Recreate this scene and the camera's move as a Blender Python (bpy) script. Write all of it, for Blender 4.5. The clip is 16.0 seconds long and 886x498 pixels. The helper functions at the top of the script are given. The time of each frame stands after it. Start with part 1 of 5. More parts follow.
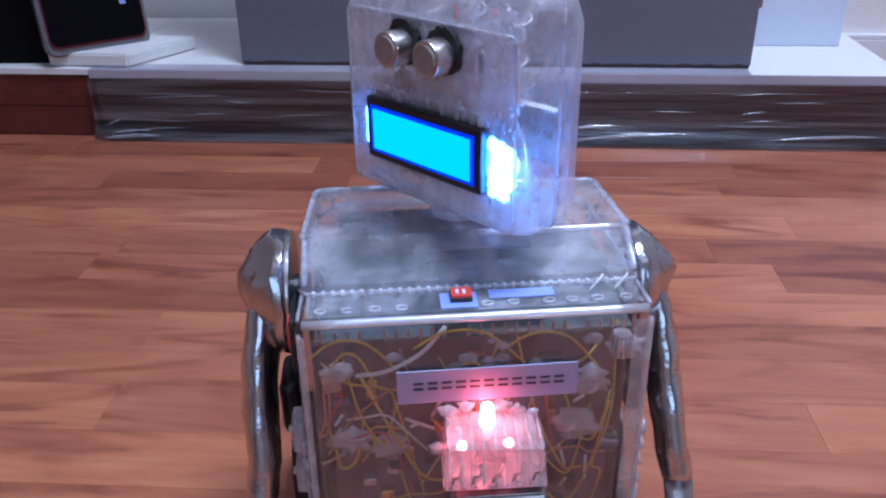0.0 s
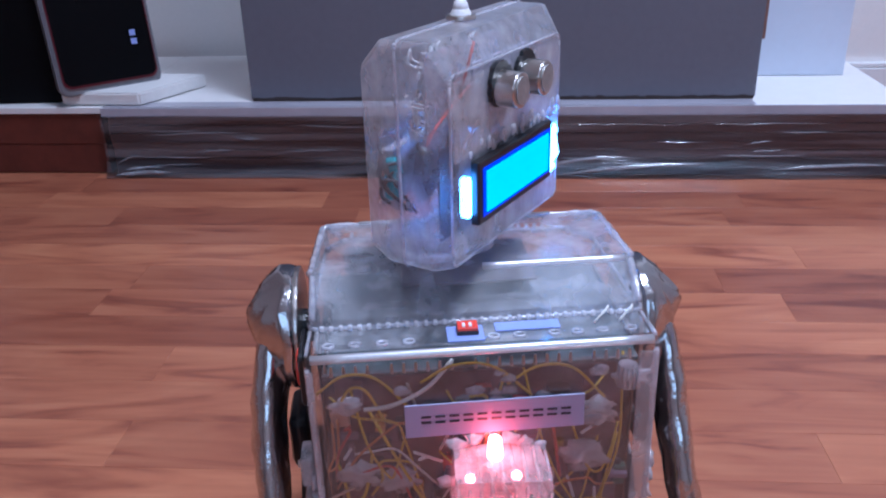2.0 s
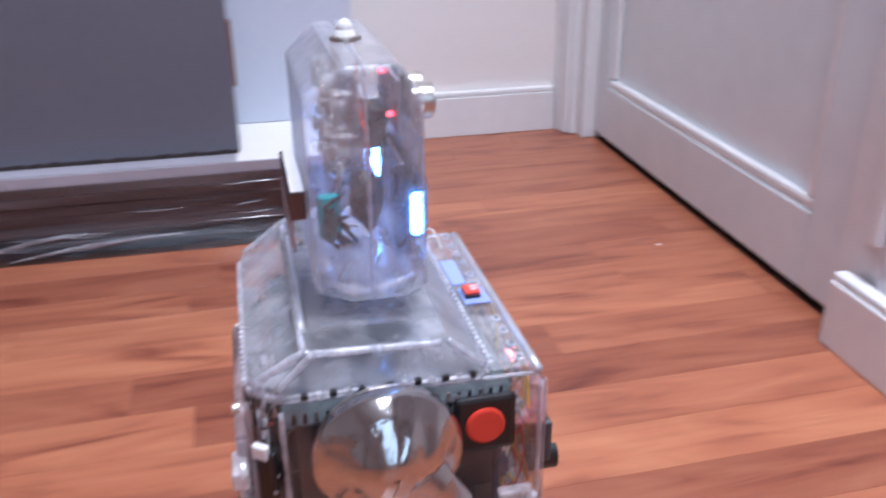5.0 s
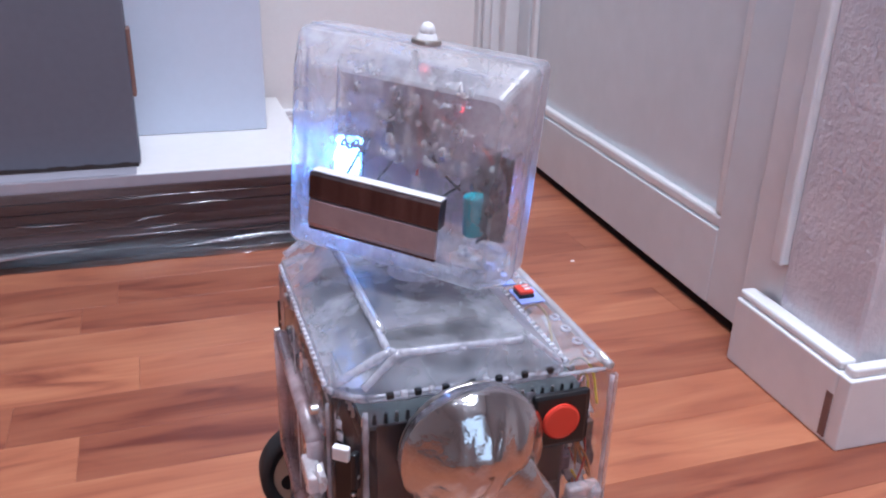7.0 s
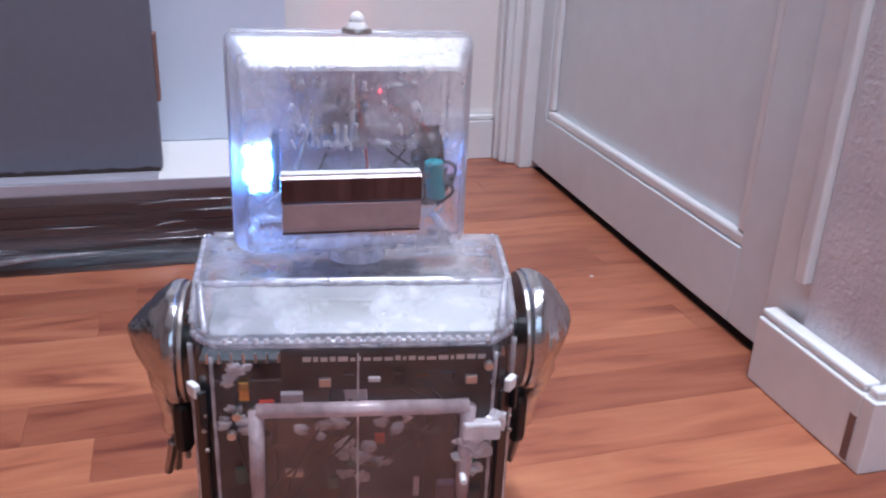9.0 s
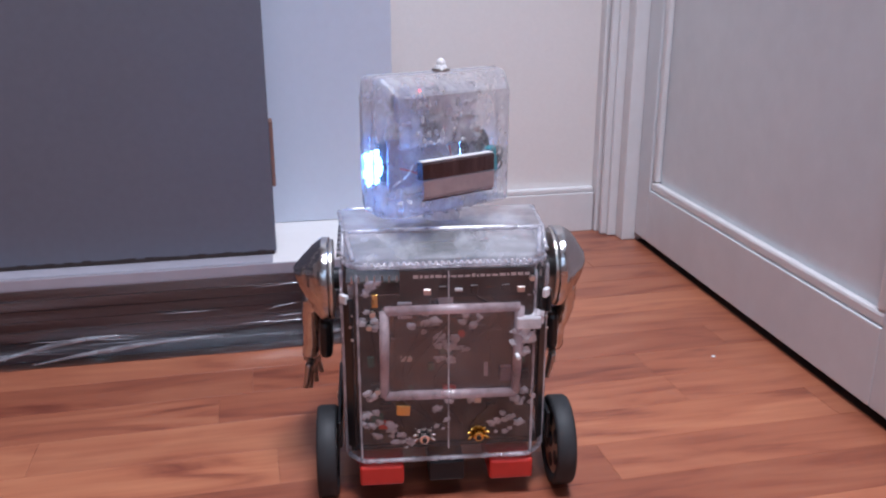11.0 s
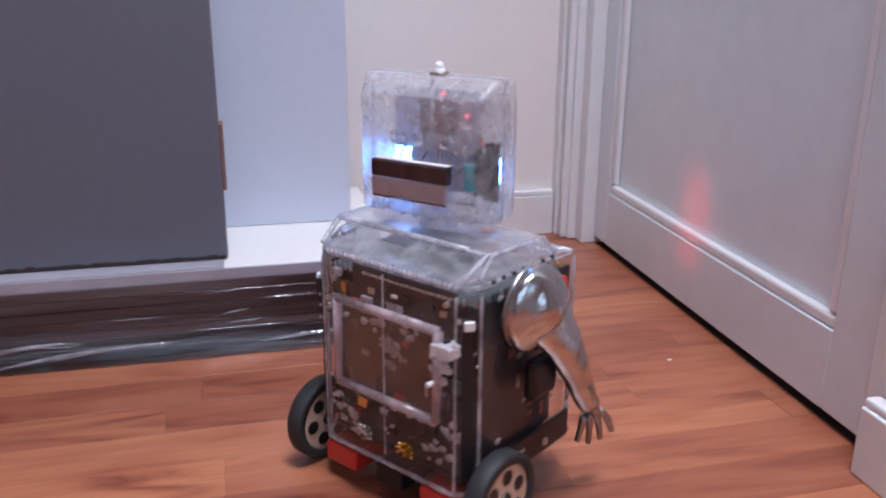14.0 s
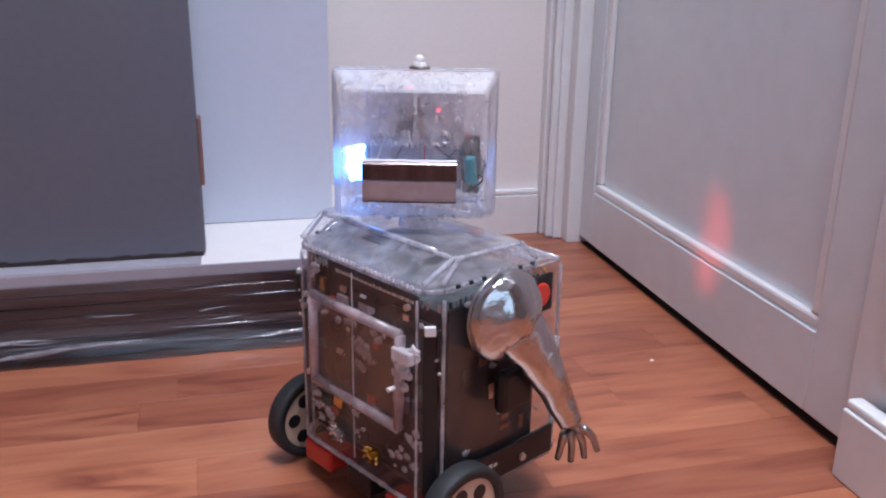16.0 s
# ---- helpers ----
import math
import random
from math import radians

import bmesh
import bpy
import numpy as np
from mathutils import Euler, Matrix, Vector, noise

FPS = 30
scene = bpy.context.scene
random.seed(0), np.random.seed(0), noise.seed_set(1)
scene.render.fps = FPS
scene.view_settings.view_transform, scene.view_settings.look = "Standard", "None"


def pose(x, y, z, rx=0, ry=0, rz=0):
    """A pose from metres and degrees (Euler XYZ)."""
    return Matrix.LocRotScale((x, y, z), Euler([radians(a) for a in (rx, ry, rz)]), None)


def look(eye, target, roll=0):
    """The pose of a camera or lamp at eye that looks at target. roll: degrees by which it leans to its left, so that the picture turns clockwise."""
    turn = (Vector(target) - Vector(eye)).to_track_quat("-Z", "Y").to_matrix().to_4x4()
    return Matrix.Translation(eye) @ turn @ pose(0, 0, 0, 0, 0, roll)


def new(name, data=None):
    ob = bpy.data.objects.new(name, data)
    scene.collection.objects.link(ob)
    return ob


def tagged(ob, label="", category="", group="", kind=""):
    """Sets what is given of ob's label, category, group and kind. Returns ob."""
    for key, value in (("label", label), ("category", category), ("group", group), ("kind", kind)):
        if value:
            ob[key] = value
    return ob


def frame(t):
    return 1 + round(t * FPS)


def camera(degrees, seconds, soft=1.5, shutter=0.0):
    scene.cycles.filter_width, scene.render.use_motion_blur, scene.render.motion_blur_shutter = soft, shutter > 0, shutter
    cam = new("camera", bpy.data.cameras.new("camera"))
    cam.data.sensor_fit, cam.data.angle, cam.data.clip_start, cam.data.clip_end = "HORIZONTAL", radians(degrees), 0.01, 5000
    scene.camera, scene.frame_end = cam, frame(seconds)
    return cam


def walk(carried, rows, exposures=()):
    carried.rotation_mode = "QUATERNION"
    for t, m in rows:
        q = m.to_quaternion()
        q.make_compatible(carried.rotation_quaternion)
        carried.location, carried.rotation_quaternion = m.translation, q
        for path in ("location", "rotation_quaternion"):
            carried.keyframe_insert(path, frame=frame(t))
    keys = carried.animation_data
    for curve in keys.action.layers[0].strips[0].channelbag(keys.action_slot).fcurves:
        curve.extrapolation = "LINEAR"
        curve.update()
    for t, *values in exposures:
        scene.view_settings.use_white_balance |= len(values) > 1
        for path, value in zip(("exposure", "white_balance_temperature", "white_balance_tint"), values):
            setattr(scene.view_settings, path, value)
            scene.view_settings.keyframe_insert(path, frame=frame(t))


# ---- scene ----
# ---- camera: seconds, x, y, z, yaw, pitch, roll ----
CAM = [
    (0, -0.746, -1.234, 0.338, 4.62, -26.89, -0.75),
    (0.5, -0.743, -1.237, 0.340, 5.19, -26.41, -1.45),
    (1, -0.743, -1.238, 0.341, 5.18, -25.96, -1.37),
    (1.5, -0.742, -1.236, 0.346, 5.38, -25.69, -1.58),
    (2, -0.744, -1.237, 0.341, 5.33, -24.77, -1.73),
    (2.5, -0.741, -1.236, 0.340, 5.68, -24.54, -2.05),
    (3, -0.739, -1.235, 0.339, 5.30, -24.53, -1.82),
    (3.5, -0.730, -1.235, 0.341, 3.98, -24.63, -1.60),
    (4, -0.629, -1.189, 0.352, -0.48, -24.94, -0.40),
    (4.2, -0.611, -1.132, 0.354, -4.06, -24.98, -0.53),
    (4.5, -0.551, -1.135, 0.353, -5.62, -25.16, -0.09),
    (5, -0.464, -1.108, 0.343, -13.17, -24.25, -0.53),
    (5.2, -0.447, -1.098, 0.343, -15.99, -24.15, -0.25),
    (7.3, -0.444, -1.094, 0.335, -18.49, -23.07, 1.54),
    (7.5, -0.439, -1.095, 0.333, -17.89, -22.97, 1.20),
    (8, -0.444, -1.093, 0.334, -18.98, -23.09, 2.00),
    (8.5, -0.442, -1.092, 0.334, -19.02, -23.07, 1.90),
    (9, -0.447, -1.092, 0.333, -17.31, -22.23, 2.52),
    (9.5, -0.459, -1.081, 0.336, -15.58, -21.64, 1.56),
    (10, -0.477, -1.064, 0.343, -12.80, -20.31, 0.15),
    (10.2, -0.479, -1.067, 0.343, -11.92, -18.99, 0.06),
    (12.5, -0.474, -1.061, 0.346, -12.54, -17.80, -0.15),
    (13, -0.470, -1.059, 0.345, -12.92, -17.89, -0.14),
    (13.5, -0.468, -1.059, 0.344, -13.01, -17.85, -0.29),
    (14, -0.463, -1.060, 0.342, -14.08, -17.93, 0.36),
    (14.5, -0.457, -1.057, 0.341, -15.29, -17.68, 1.15),
    (15, -0.456, -1.057, 0.339, -15.55, -17.80, 1.06),
    (15.5, -0.457, -1.057, 0.339, -15.29, -17.69, 0.73),
    (16, -0.451, -1.054, 0.336, -14.66, -17.84, 0.92),
]


def eye(x, y, z, yaw, pitch, roll):
    return pose(x, y, z, 90 + pitch, 0, yaw) @ pose(0, 0, 0, 0, 0, roll)


cam = camera(55.17, 16.0, soft=2.1, shutter=0.5)
EXPOSURE = [(0.0, 0.08, 4900, 3), (1.0, 0.06, 4900, 4), (3.0, 0.08, 5000, 5), (3.5, 0.15, 5350, 6), (4.2, 0.36, 5650, 4), (5.2, 0.35, 5650, 4), (7.3, 0.20, 5600, 4), (9.0, 0.13, 5600, 4), (12.3, 0.08, 5850, 5), (16.0, 0.08, 5800, 5)]
walk(cam, [(t, eye(*r)) for t, *r in CAM], EXPOSURE)

# ---- world and large lights ----
world = bpy.data.worlds.new("room_daylight")
scene.world = world
world.use_nodes = True
sky = world.node_tree.nodes.new("ShaderNodeTexSky")
sky.sky_type = "NISHITA"
sky.sun_disc = False
sky.sun_elevation, sky.sun_rotation = radians(28), radians(60)
world.node_tree.links.new(sky.outputs[0], world.node_tree.nodes["Background"].inputs[0])
world.node_tree.nodes["Background"].inputs[1].default_value = 0.12


def area(name, m, sx, sy, power, colour):
    d = bpy.data.lights.new(name, "AREA")
    d.shape, d.size, d.size_y, d.energy, d.color = "RECTANGLE", sx, sy, power, colour
    ob = new(name, d)
    ob.matrix_basis = m
    return ob


area("ceiling_lamp", pose(-0.24, -1.02, 2.34), 0.6, 0.6, 24.0, (0.95, 0.91, 1.0)).data.spread = radians(110)
# Added bluish fill light; the south wall has no window.
area("window_daylight", look((-0.4, -2.93, 1.45), (-0.4, 0, 0.6)), 1.5, 1.2, 8.0, (0.62, 0.78, 1.0))


# ---- materials ----
def tree(name):
    m = bpy.data.materials.new(name)
    m.use_nodes = True
    n, l = m.node_tree.nodes, m.node_tree.links
    return m, n, l, n["Principled BSDF"]


def noise_at(n, l, scale, detail=4.0, stretch=(1, 1, 1), world_space=False, rough=0.55):
    tc = n.new("ShaderNodeNewGeometry") if world_space else n.new("ShaderNodeTexCoord")
    mp = n.new("ShaderNodeMapping")
    mp.inputs["Scale"].default_value = stretch
    l.new(tc.outputs["Position" if world_space else "Object"], mp.inputs["Vector"])
    t = n.new("ShaderNodeTexNoise")
    t.inputs["Scale"].default_value, t.inputs["Detail"].default_value, t.inputs["Roughness"].default_value = scale, detail, rough
    l.new(mp.outputs[0], t.inputs["Vector"])
    return t


def ramp(n, l, src, stops):
    r = n.new("ShaderNodeValToRGB")
    e = r.color_ramp.elements
    for i, (p, c) in enumerate(stops):
        el = e[i] if i < 2 else e.new(p)
        el.position, el.color = p, (*c, 1) if len(c) == 3 else c
    l.new(src, r.inputs[0])
    return r


def bump(n, l, bsdf, src, strength, distance):
    b = n.new("ShaderNodeBump")
    b.inputs["Strength"].default_value, b.inputs["Distance"].default_value = strength, distance
    l.new(src, b.inputs["Height"])
    l.new(b.outputs[0], bsdf.inputs["Normal"])
    return b


def shade(c, k):
    return tuple(min(1.0, v * k) for v in c)


def surface(name, colour, rough=0.5, metal=0.0, grain=60.0, spread=0.12, relief=0.1, depth=0.0006, big=6.0, space=False, coat=0.0):
    """A plain material with fine grain, larger stains and relief."""
    m, n, l, b = tree(name)
    fine, wide = noise_at(n, l, grain, 5, world_space=space), noise_at(n, l, big, 3, world_space=space)
    mix = n.new("ShaderNodeMath")
    mix.operation = "MULTIPLY_ADD"
    mix.inputs[1].default_value = 0.5
    l.new(fine.outputs[0], mix.inputs[0])
    half = n.new("ShaderNodeMath")
    half.operation = "MULTIPLY"
    half.inputs[1].default_value = 0.5
    l.new(wide.outputs[0], half.inputs[0])
    l.new(half.outputs[0], mix.inputs[2])
    r = ramp(n, l, mix.outputs[0], [(0.3, shade(colour, 1 - spread)), (0.7, shade(colour, 1 + spread))])
    l.new(r.outputs[0], b.inputs["Base Color"])
    b.inputs["Roughness"].default_value, b.inputs["Metallic"].default_value = rough, metal
    b.inputs["Coat Weight"].default_value = coat
    if relief:
        bump(n, l, b, fine.outputs[0], relief, depth)
    return m


def glow(name, colour, strength):
    m, n, l, b = tree(name)
    b.inputs["Base Color"].default_value = (*shade(colour, 0.6), 1)
    b.inputs["Emission Color"].default_value = (*colour, 1)
    b.inputs["Emission Strength"].default_value = strength
    return m


def clear_plastic(name, tint, haze, gloss=0.06, grain=70.0, haze_colour=(0.88, 0.87, 0.92), patchy=0.5, through_light=0.35, shine=1.0):
    """Thin clear plastic: lets light through, shines, with scuffs and haze in patches."""
    m, n, l, b = tree(name)
    out = n["Material Output"]
    tr = n.new("ShaderNodeBsdfTransparent")
    tr.inputs[0].default_value = (*tint, 1)
    b.inputs["Base Color"].default_value = (*haze_colour, 1)
    b.inputs["Roughness"].default_value = 0.45
    gl = n.new("ShaderNodeBsdfGlossy")
    gl.inputs["Roughness"].default_value = gloss
    a, c = noise_at(n, l, grain, 6, (1, 1, 0.7)), noise_at(n, l, 60, 5)
    mul = n.new("ShaderNodeMath")
    mul.operation = "MULTIPLY"
    l.new(a.outputs[0], mul.inputs[0])
    l.new(c.outputs[0], mul.inputs[1])
    r = ramp(n, l, mul.outputs[0], [(0.14, (haze * (1 - patchy),) * 3), (0.42, (min(1, haze * (1 + patchy)),) * 3)])
    mx = n.new("ShaderNodeMixShader")
    l.new(r.outputs[0], mx.inputs[0])
    l.new(tr.outputs[0], mx.inputs[1])
    dif = n.new("ShaderNodeBsdfTranslucent")
    dif.inputs[0].default_value = (*haze_colour, 1)
    soft_ = n.new("ShaderNodeMixShader")
    soft_.inputs[0].default_value = through_light
    l.new(b.outputs[0], soft_.inputs[1])
    l.new(dif.outputs[0], soft_.inputs[2])
    l.new(soft_.outputs[0], mx.inputs[2])
    lw = n.new("ShaderNodeLayerWeight")
    lw.inputs["Blend"].default_value = 0.5
    fr = ramp(n, l, lw.outputs["Facing"], [(0.0, (0.05 * shine,) * 3), (0.55, (0.09 * shine,) * 3), (1.0, (0.65,) * 3)])
    mx2 = n.new("ShaderNodeMixShader")
    l.new(fr.outputs[0], mx2.inputs[0])
    l.new(mx.outputs[0], mx2.inputs[1])
    l.new(gl.outputs[0], mx2.inputs[2])
    l.new(mx2.outputs[0], out.inputs["Surface"])
    bu = n.new("ShaderNodeBump")
    bu.inputs["Strength"].default_value, bu.inputs["Distance"].default_value = 0.25, 0.0008
    l.new(c.outputs[0], bu.inputs["Height"])
    l.new(bu.outputs[0], gl.inputs["Normal"])
    return m


def plank_material():
    m, n, l, b = tree("laminate_wood")
    info = n.new("ShaderNodeObjectInfo")
    geo = n.new("ShaderNodeNewGeometry")
    off = n.new("ShaderNodeVectorMath")
    off.operation = "MULTIPLY_ADD"
    off.inputs[1].default_value = (37.0, 19.0, 11.0)
    l.new(info.outputs["Random"], off.inputs[0])
    l.new(geo.outputs["Position"], off.inputs[2])

    def grain(scale, stretch, detail, distortion):
        mp = n.new("ShaderNodeMapping")
        mp.inputs["Scale"].default_value = stretch
        l.new(off.outputs[0], mp.inputs["Vector"])
        t = n.new("ShaderNodeTexNoise")
        t.inputs["Scale"].default_value, t.inputs["Detail"].default_value = scale, detail
        t.inputs["Distortion"].default_value = distortion
        l.new(mp.outputs[0], t.inputs["Vector"])
        return t
    wide, fine = grain(7.0, (0.85, 4.2, 1), 5, 1.6), grain(55.0, (0.14, 4.0, 1), 4, 0.2)
    figure = ramp(n, l, wide.outputs[0], [(0.26, (0.185, 0.050, 0.030)), (0.46, (0.358, 0.122, 0.063)), (0.72, (0.435, 0.171, 0.088))])
    tone = ramp(n, l, info.outputs["Random"], [(0.0, (0.72, 0.64, 0.66)), (0.22, (0.88, 0.84, 0.85)), (1.0, (1.14, 1.16, 1.12))])
    mul = n.new("ShaderNodeMix")
    mul.data_type, mul.blend_type = "RGBA", "MULTIPLY"
    mul.inputs["Factor"].default_value = 1.0
    l.new(figure.outputs[0], mul.inputs["A"])
    l.new(tone.outputs[0], mul.inputs["B"])
    streak = ramp(n, l, fine.outputs[0], [(0.30, (0.92, 0.90, 0.90)), (0.62, (1.03, 1.03, 1.03))])
    mul2 = n.new("ShaderNodeMix")
    mul2.data_type, mul2.blend_type = "RGBA", "MULTIPLY"
    mul2.inputs["Factor"].default_value = 1.0
    l.new(mul.outputs["Result"], mul2.inputs["A"])
    l.new(streak.outputs[0], mul2.inputs["B"])
    l.new(mul2.outputs["Result"], b.inputs["Base Color"])
    b.inputs["Roughness"].default_value = 0.34
    bump(n, l, b, fine.outputs[0], 0.08, 0.0004)
    return m


def wrap_material():
    """Brown-grey board edges under shiny shrink film with long creases."""
    m, n, l, b = tree("wrapped_board_edges")
    lay = noise_at(n, l, 30, 4, (0.02, 0.3, 5.0))
    r = ramp(n, l, lay.outputs[0], [(0.30, (0.045, 0.027, 0.034)), (0.55, (0.085, 0.055, 0.068)), (0.78, (0.15, 0.115, 0.135))])
    l.new(r.outputs[0], b.inputs["Base Color"])
    crease = noise_at(n, l, 16, 5, (0.16, 1, 1.5))
    b.inputs["Roughness"].default_value = 0.36
    b.inputs["Coat Weight"].default_value, b.inputs["Coat Roughness"].default_value = 1.0, 0.08
    bm_ = n.new("ShaderNodeBump")
    bm_.inputs["Strength"].default_value, bm_.inputs["Distance"].default_value = 0.7, 0.006
    l.new(crease.outputs[0], bm_.inputs["Height"])
    l.new(bm_.outputs[0], b.inputs["Coat Normal"])
    return m


def plaster_material():
    m, n, l, b = tree("textured_plaster_paint")
    b.inputs["Base Color"].default_value = (0.72, 0.69, 0.73, 1)
    v = noise_at(n, l, 240, 3, world_space=True)
    w = noise_at(n, l, 20, 3, world_space=True)
    r = ramp(n, l, w.outputs[0], [(0.3, (0.62, 0.59, 0.63)), (0.7, (0.76, 0.73, 0.76))])
    l.new(r.outputs[0], b.inputs["Base Color"])
    b.inputs["Roughness"].default_value = 0.42
    bump(n, l, b, v.outputs[0], 0.55, 0.0022)
    return m


WOOD = plank_material()
WALL = surface("cream_wall_paint", (0.85, 0.80, 0.77), 0.6, grain=220, spread=0.03, relief=0.12, depth=0.001, big=4, space=True)
TRIM = surface("white_gloss_trim_paint", (0.80, 0.79, 0.79), 0.32, grain=60, spread=0.05, relief=0.15, depth=0.0008, big=9, space=True)
DOOR = surface("grey_white_door_paint", (0.73, 0.765, 0.79), 0.36, grain=40, spread=0.05, relief=0.22, depth=0.0015, big=7, space=True)
PLASTER = plaster_material()
CEIL = surface("ceiling_paint", (0.78, 0.76, 0.75), 0.8, grain=80, spread=0.03, relief=0)
# Dark for plank joints; stands in for shade under the door and boards.
GAP = surface("dark_joint_and_gap_shade", (0.035, 0.022, 0.02), 0.7, spread=0.3, relief=0)
WRAP = wrap_material()
BOARD = surface("white_laminate_top", (0.78, 0.75, 0.73), 0.4, grain=90, spread=0.03, relief=0.05)
GREYBOX = surface("grey_painted_board", (0.136, 0.140, 0.172), 0.55, grain=120, spread=0.07, relief=0.12, depth=0.0007, big=5)
PALEBLUE = surface("pale_blue_board", (0.60, 0.64, 0.74), 0.5, grain=120, spread=0.03, relief=0.05)
KRAFT = surface("torn_brown_card", (0.22, 0.12, 0.10), 0.8, spread=0.25)
MAHOGANY = surface("mahogany_board", (0.105, 0.022, 0.013), 0.5, grain=50, spread=0.35, relief=0.1)
FOAM = surface("white_foam_slab", (0.74, 0.72, 0.70), 0.75, grain=160, spread=0.06, relief=0.3)
# robot materials
CLEAR = clear_plastic("scuffed_clear_plastic", (0.98, 0.965, 0.97), 0.045, 0.07, 90, (0.90, 0.87, 0.92), 0.95)
HEADCLEAR = clear_plastic("hazy_clear_plastic", (0.985, 0.985, 0.995), 0.27, 0.34, 150, (0.93, 0.93, 0.96), 0.45, 0.40, 0.8)
HOODCLEAR = clear_plastic("frosted_clear_plastic", (0.97, 0.965, 0.985), 0.22, 0.32, 50, (0.93, 0.92, 0.96), 0.75, 0.35, 0.45)
GLUE = clear_plastic("milky_hot_glue", (0.9, 0.9, 0.93), 0.46, 0.15, 160)
FOIL = surface("crumpled_silver_foil", (0.58, 0.58, 0.59), 0.17, 1.0, grain=34, spread=0.10, relief=0.55, depth=0.004, big=20)
STEEL = surface("brushed_steel", (0.62, 0.58, 0.54), 0.28, 1.0, grain=200, spread=0.08, relief=0.05)
GOLD = surface("gold_plating", (0.75, 0.48, 0.12), 0.25, 1.0, spread=0.1)
BLACK = surface("black_plastic", (0.012, 0.012, 0.014), 0.38, spread=0.3, relief=0.08)
RUBBER = surface("black_tyre_rubber", (0.022, 0.022, 0.024), 0.62, grain=120, spread=0.3, relief=0.2)
CREAM = surface("cream_wheel_plastic", (0.62, 0.46, 0.34), 0.5, spread=0.1)
RED = surface("red_plastic", (0.55, 0.035, 0.025), 0.35, spread=0.15)
BUTTONRED = surface("red_push_button", (0.78, 0.06, 0.035), 0.3, spread=0.08)
WHITEPL = surface("white_plastic", (0.78, 0.76, 0.76), 0.4, spread=0.05)
TOPBOARD = surface("grey_green_circuit_board", (0.10, 0.125, 0.125), 0.4, spread=0.5, grain=160, big=60)
GREEN = surface("green_circuit_board", (0.03, 0.10, 0.07), 0.4, spread=0.35, grain=140, big=40)
FRONTBOARD = surface("pinkish_grey_inner_sheet", (0.11, 0.066, 0.072), 0.50, 0.0, spread=0.97, grain=70, relief=0.6, depth=0.004, big=48)
BROWNBOARD = surface("brown_circuit_board", (0.046, 0.028, 0.023), 0.65, spread=0.97, grain=90, big=36)
TEAL = surface("teal_capacitor_sleeve", (0.01, 0.36, 0.42), 0.3, spread=0.1)
YELLOW = surface("yellow_wire_sleeve", (0.62, 0.42, 0.04), 0.4, spread=0.1, relief=0)
WHITEWIRE = surface("white_wire_sleeve", (0.72, 0.70, 0.66), 0.4, spread=0.05, relief=0)
REDWIRE = surface("red_wire_sleeve", (0.5, 0.05, 0.03), 0.4, spread=0.1, relief=0)
LABEL = surface("grey_violet_label_tape", (0.34, 0.33, 0.50), 0.45, spread=0.04)
INK = surface("dark_ink", (0.03, 0.025, 0.04), 0.5, spread=0.1, relief=0)
PALEINK = surface("pale_ink", (0.7, 0.68, 0.66), 0.5, spread=0.1, relief=0)
PINKTUBE = clear_plastic("pinkish_clear_tube", (0.92, 0.84, 0.86), 0.55, 0.12, 60, (0.74, 0.60, 0.62))
BLUETAPE = surface("pale_blue_tape", (0.30, 0.36, 0.72), 0.4, spread=0.05)
SCREEN = glow("cyan_backlit_screen", (0.0, 0.42, 1.0), 1.5)
EDGEBLUE = glow("blue_screen_edge", (0.01, 0.05, 0.9), 0.5)
LEDBLUE = glow("blue_white_led", (0.12, 0.36, 1.0), 26.0)
LEDRED = glow("red_led", (1.0, 0.10, 0.10), 36.0)
LEDSMALL = glow("small_red_led", (1.0, 0.05, 0.08), 6.0)
BEAM = glow("red_spot_emitter", (1.0, 0.05, 0.06), 27000.0)


def cylinder_stripes():
    m, n, l, b = tree("brown_striped_cell")
    t = noise_at(n, l, 40, 3, (6.0, 0.2, 0.2))
    r = ramp(n, l, t.outputs[0], [(0.35, (0.075, 0.050, 0.052)), (0.65, (0.150, 0.108, 0.112))])
    l.new(r.outputs[0], b.inputs["Base Color"])
    b.inputs["Metallic"].default_value, b.inputs["Roughness"].default_value = 0.75, 0.26
    return m


CELL = cylinder_stripes()
FLAP = surface("brown_grey_metal_flap", (0.42, 0.33, 0.34), 0.40, 0.3, grain=90, spread=0.25, relief=0.05)


# ---- mesh helpers ----
def part(name, bm, material, parent=None, label="", smooth=False):
    me = bpy.data.meshes.new(name)
    bmesh.ops.recalc_face_normals(bm, faces=bm.faces)
    if smooth:
        for f in bm.faces:
            f.smooth = True
    bm.to_mesh(me)
    bm.free()
    me.materials.append(material)
    ob = new(name, me)
    ob.parent = parent
    return tagged(ob, label)


def thing(name, label, category, group="", kind="", m=None):
    ob = new(name)
    ob.empty_display_size = 0.02
    if m is not None:
        ob.matrix_basis = m
    return tagged(ob, label, category, group, kind)


def box(x0, x1, y0, y1, z0, z1, bevel=0.0, bm=None, segments=2, m=None):
    out = bm or bmesh.new()
    one = bmesh.new()
    bmesh.ops.create_cube(one, size=1)
    for v in one.verts:
        v.co = ((x0 + x1) / 2 + v.co.x * (x1 - x0), (y0 + y1) / 2 + v.co.y * (y1 - y0), (z0 + z1) / 2 + v.co.z * (z1 - z0))
    if bevel:
        bmesh.ops.bevel(one, geom=list(one.edges), offset=bevel, segments=segments, profile=0.5, affect="EDGES")
    if m is not None:
        one.transform(m)
    return join(out, one)


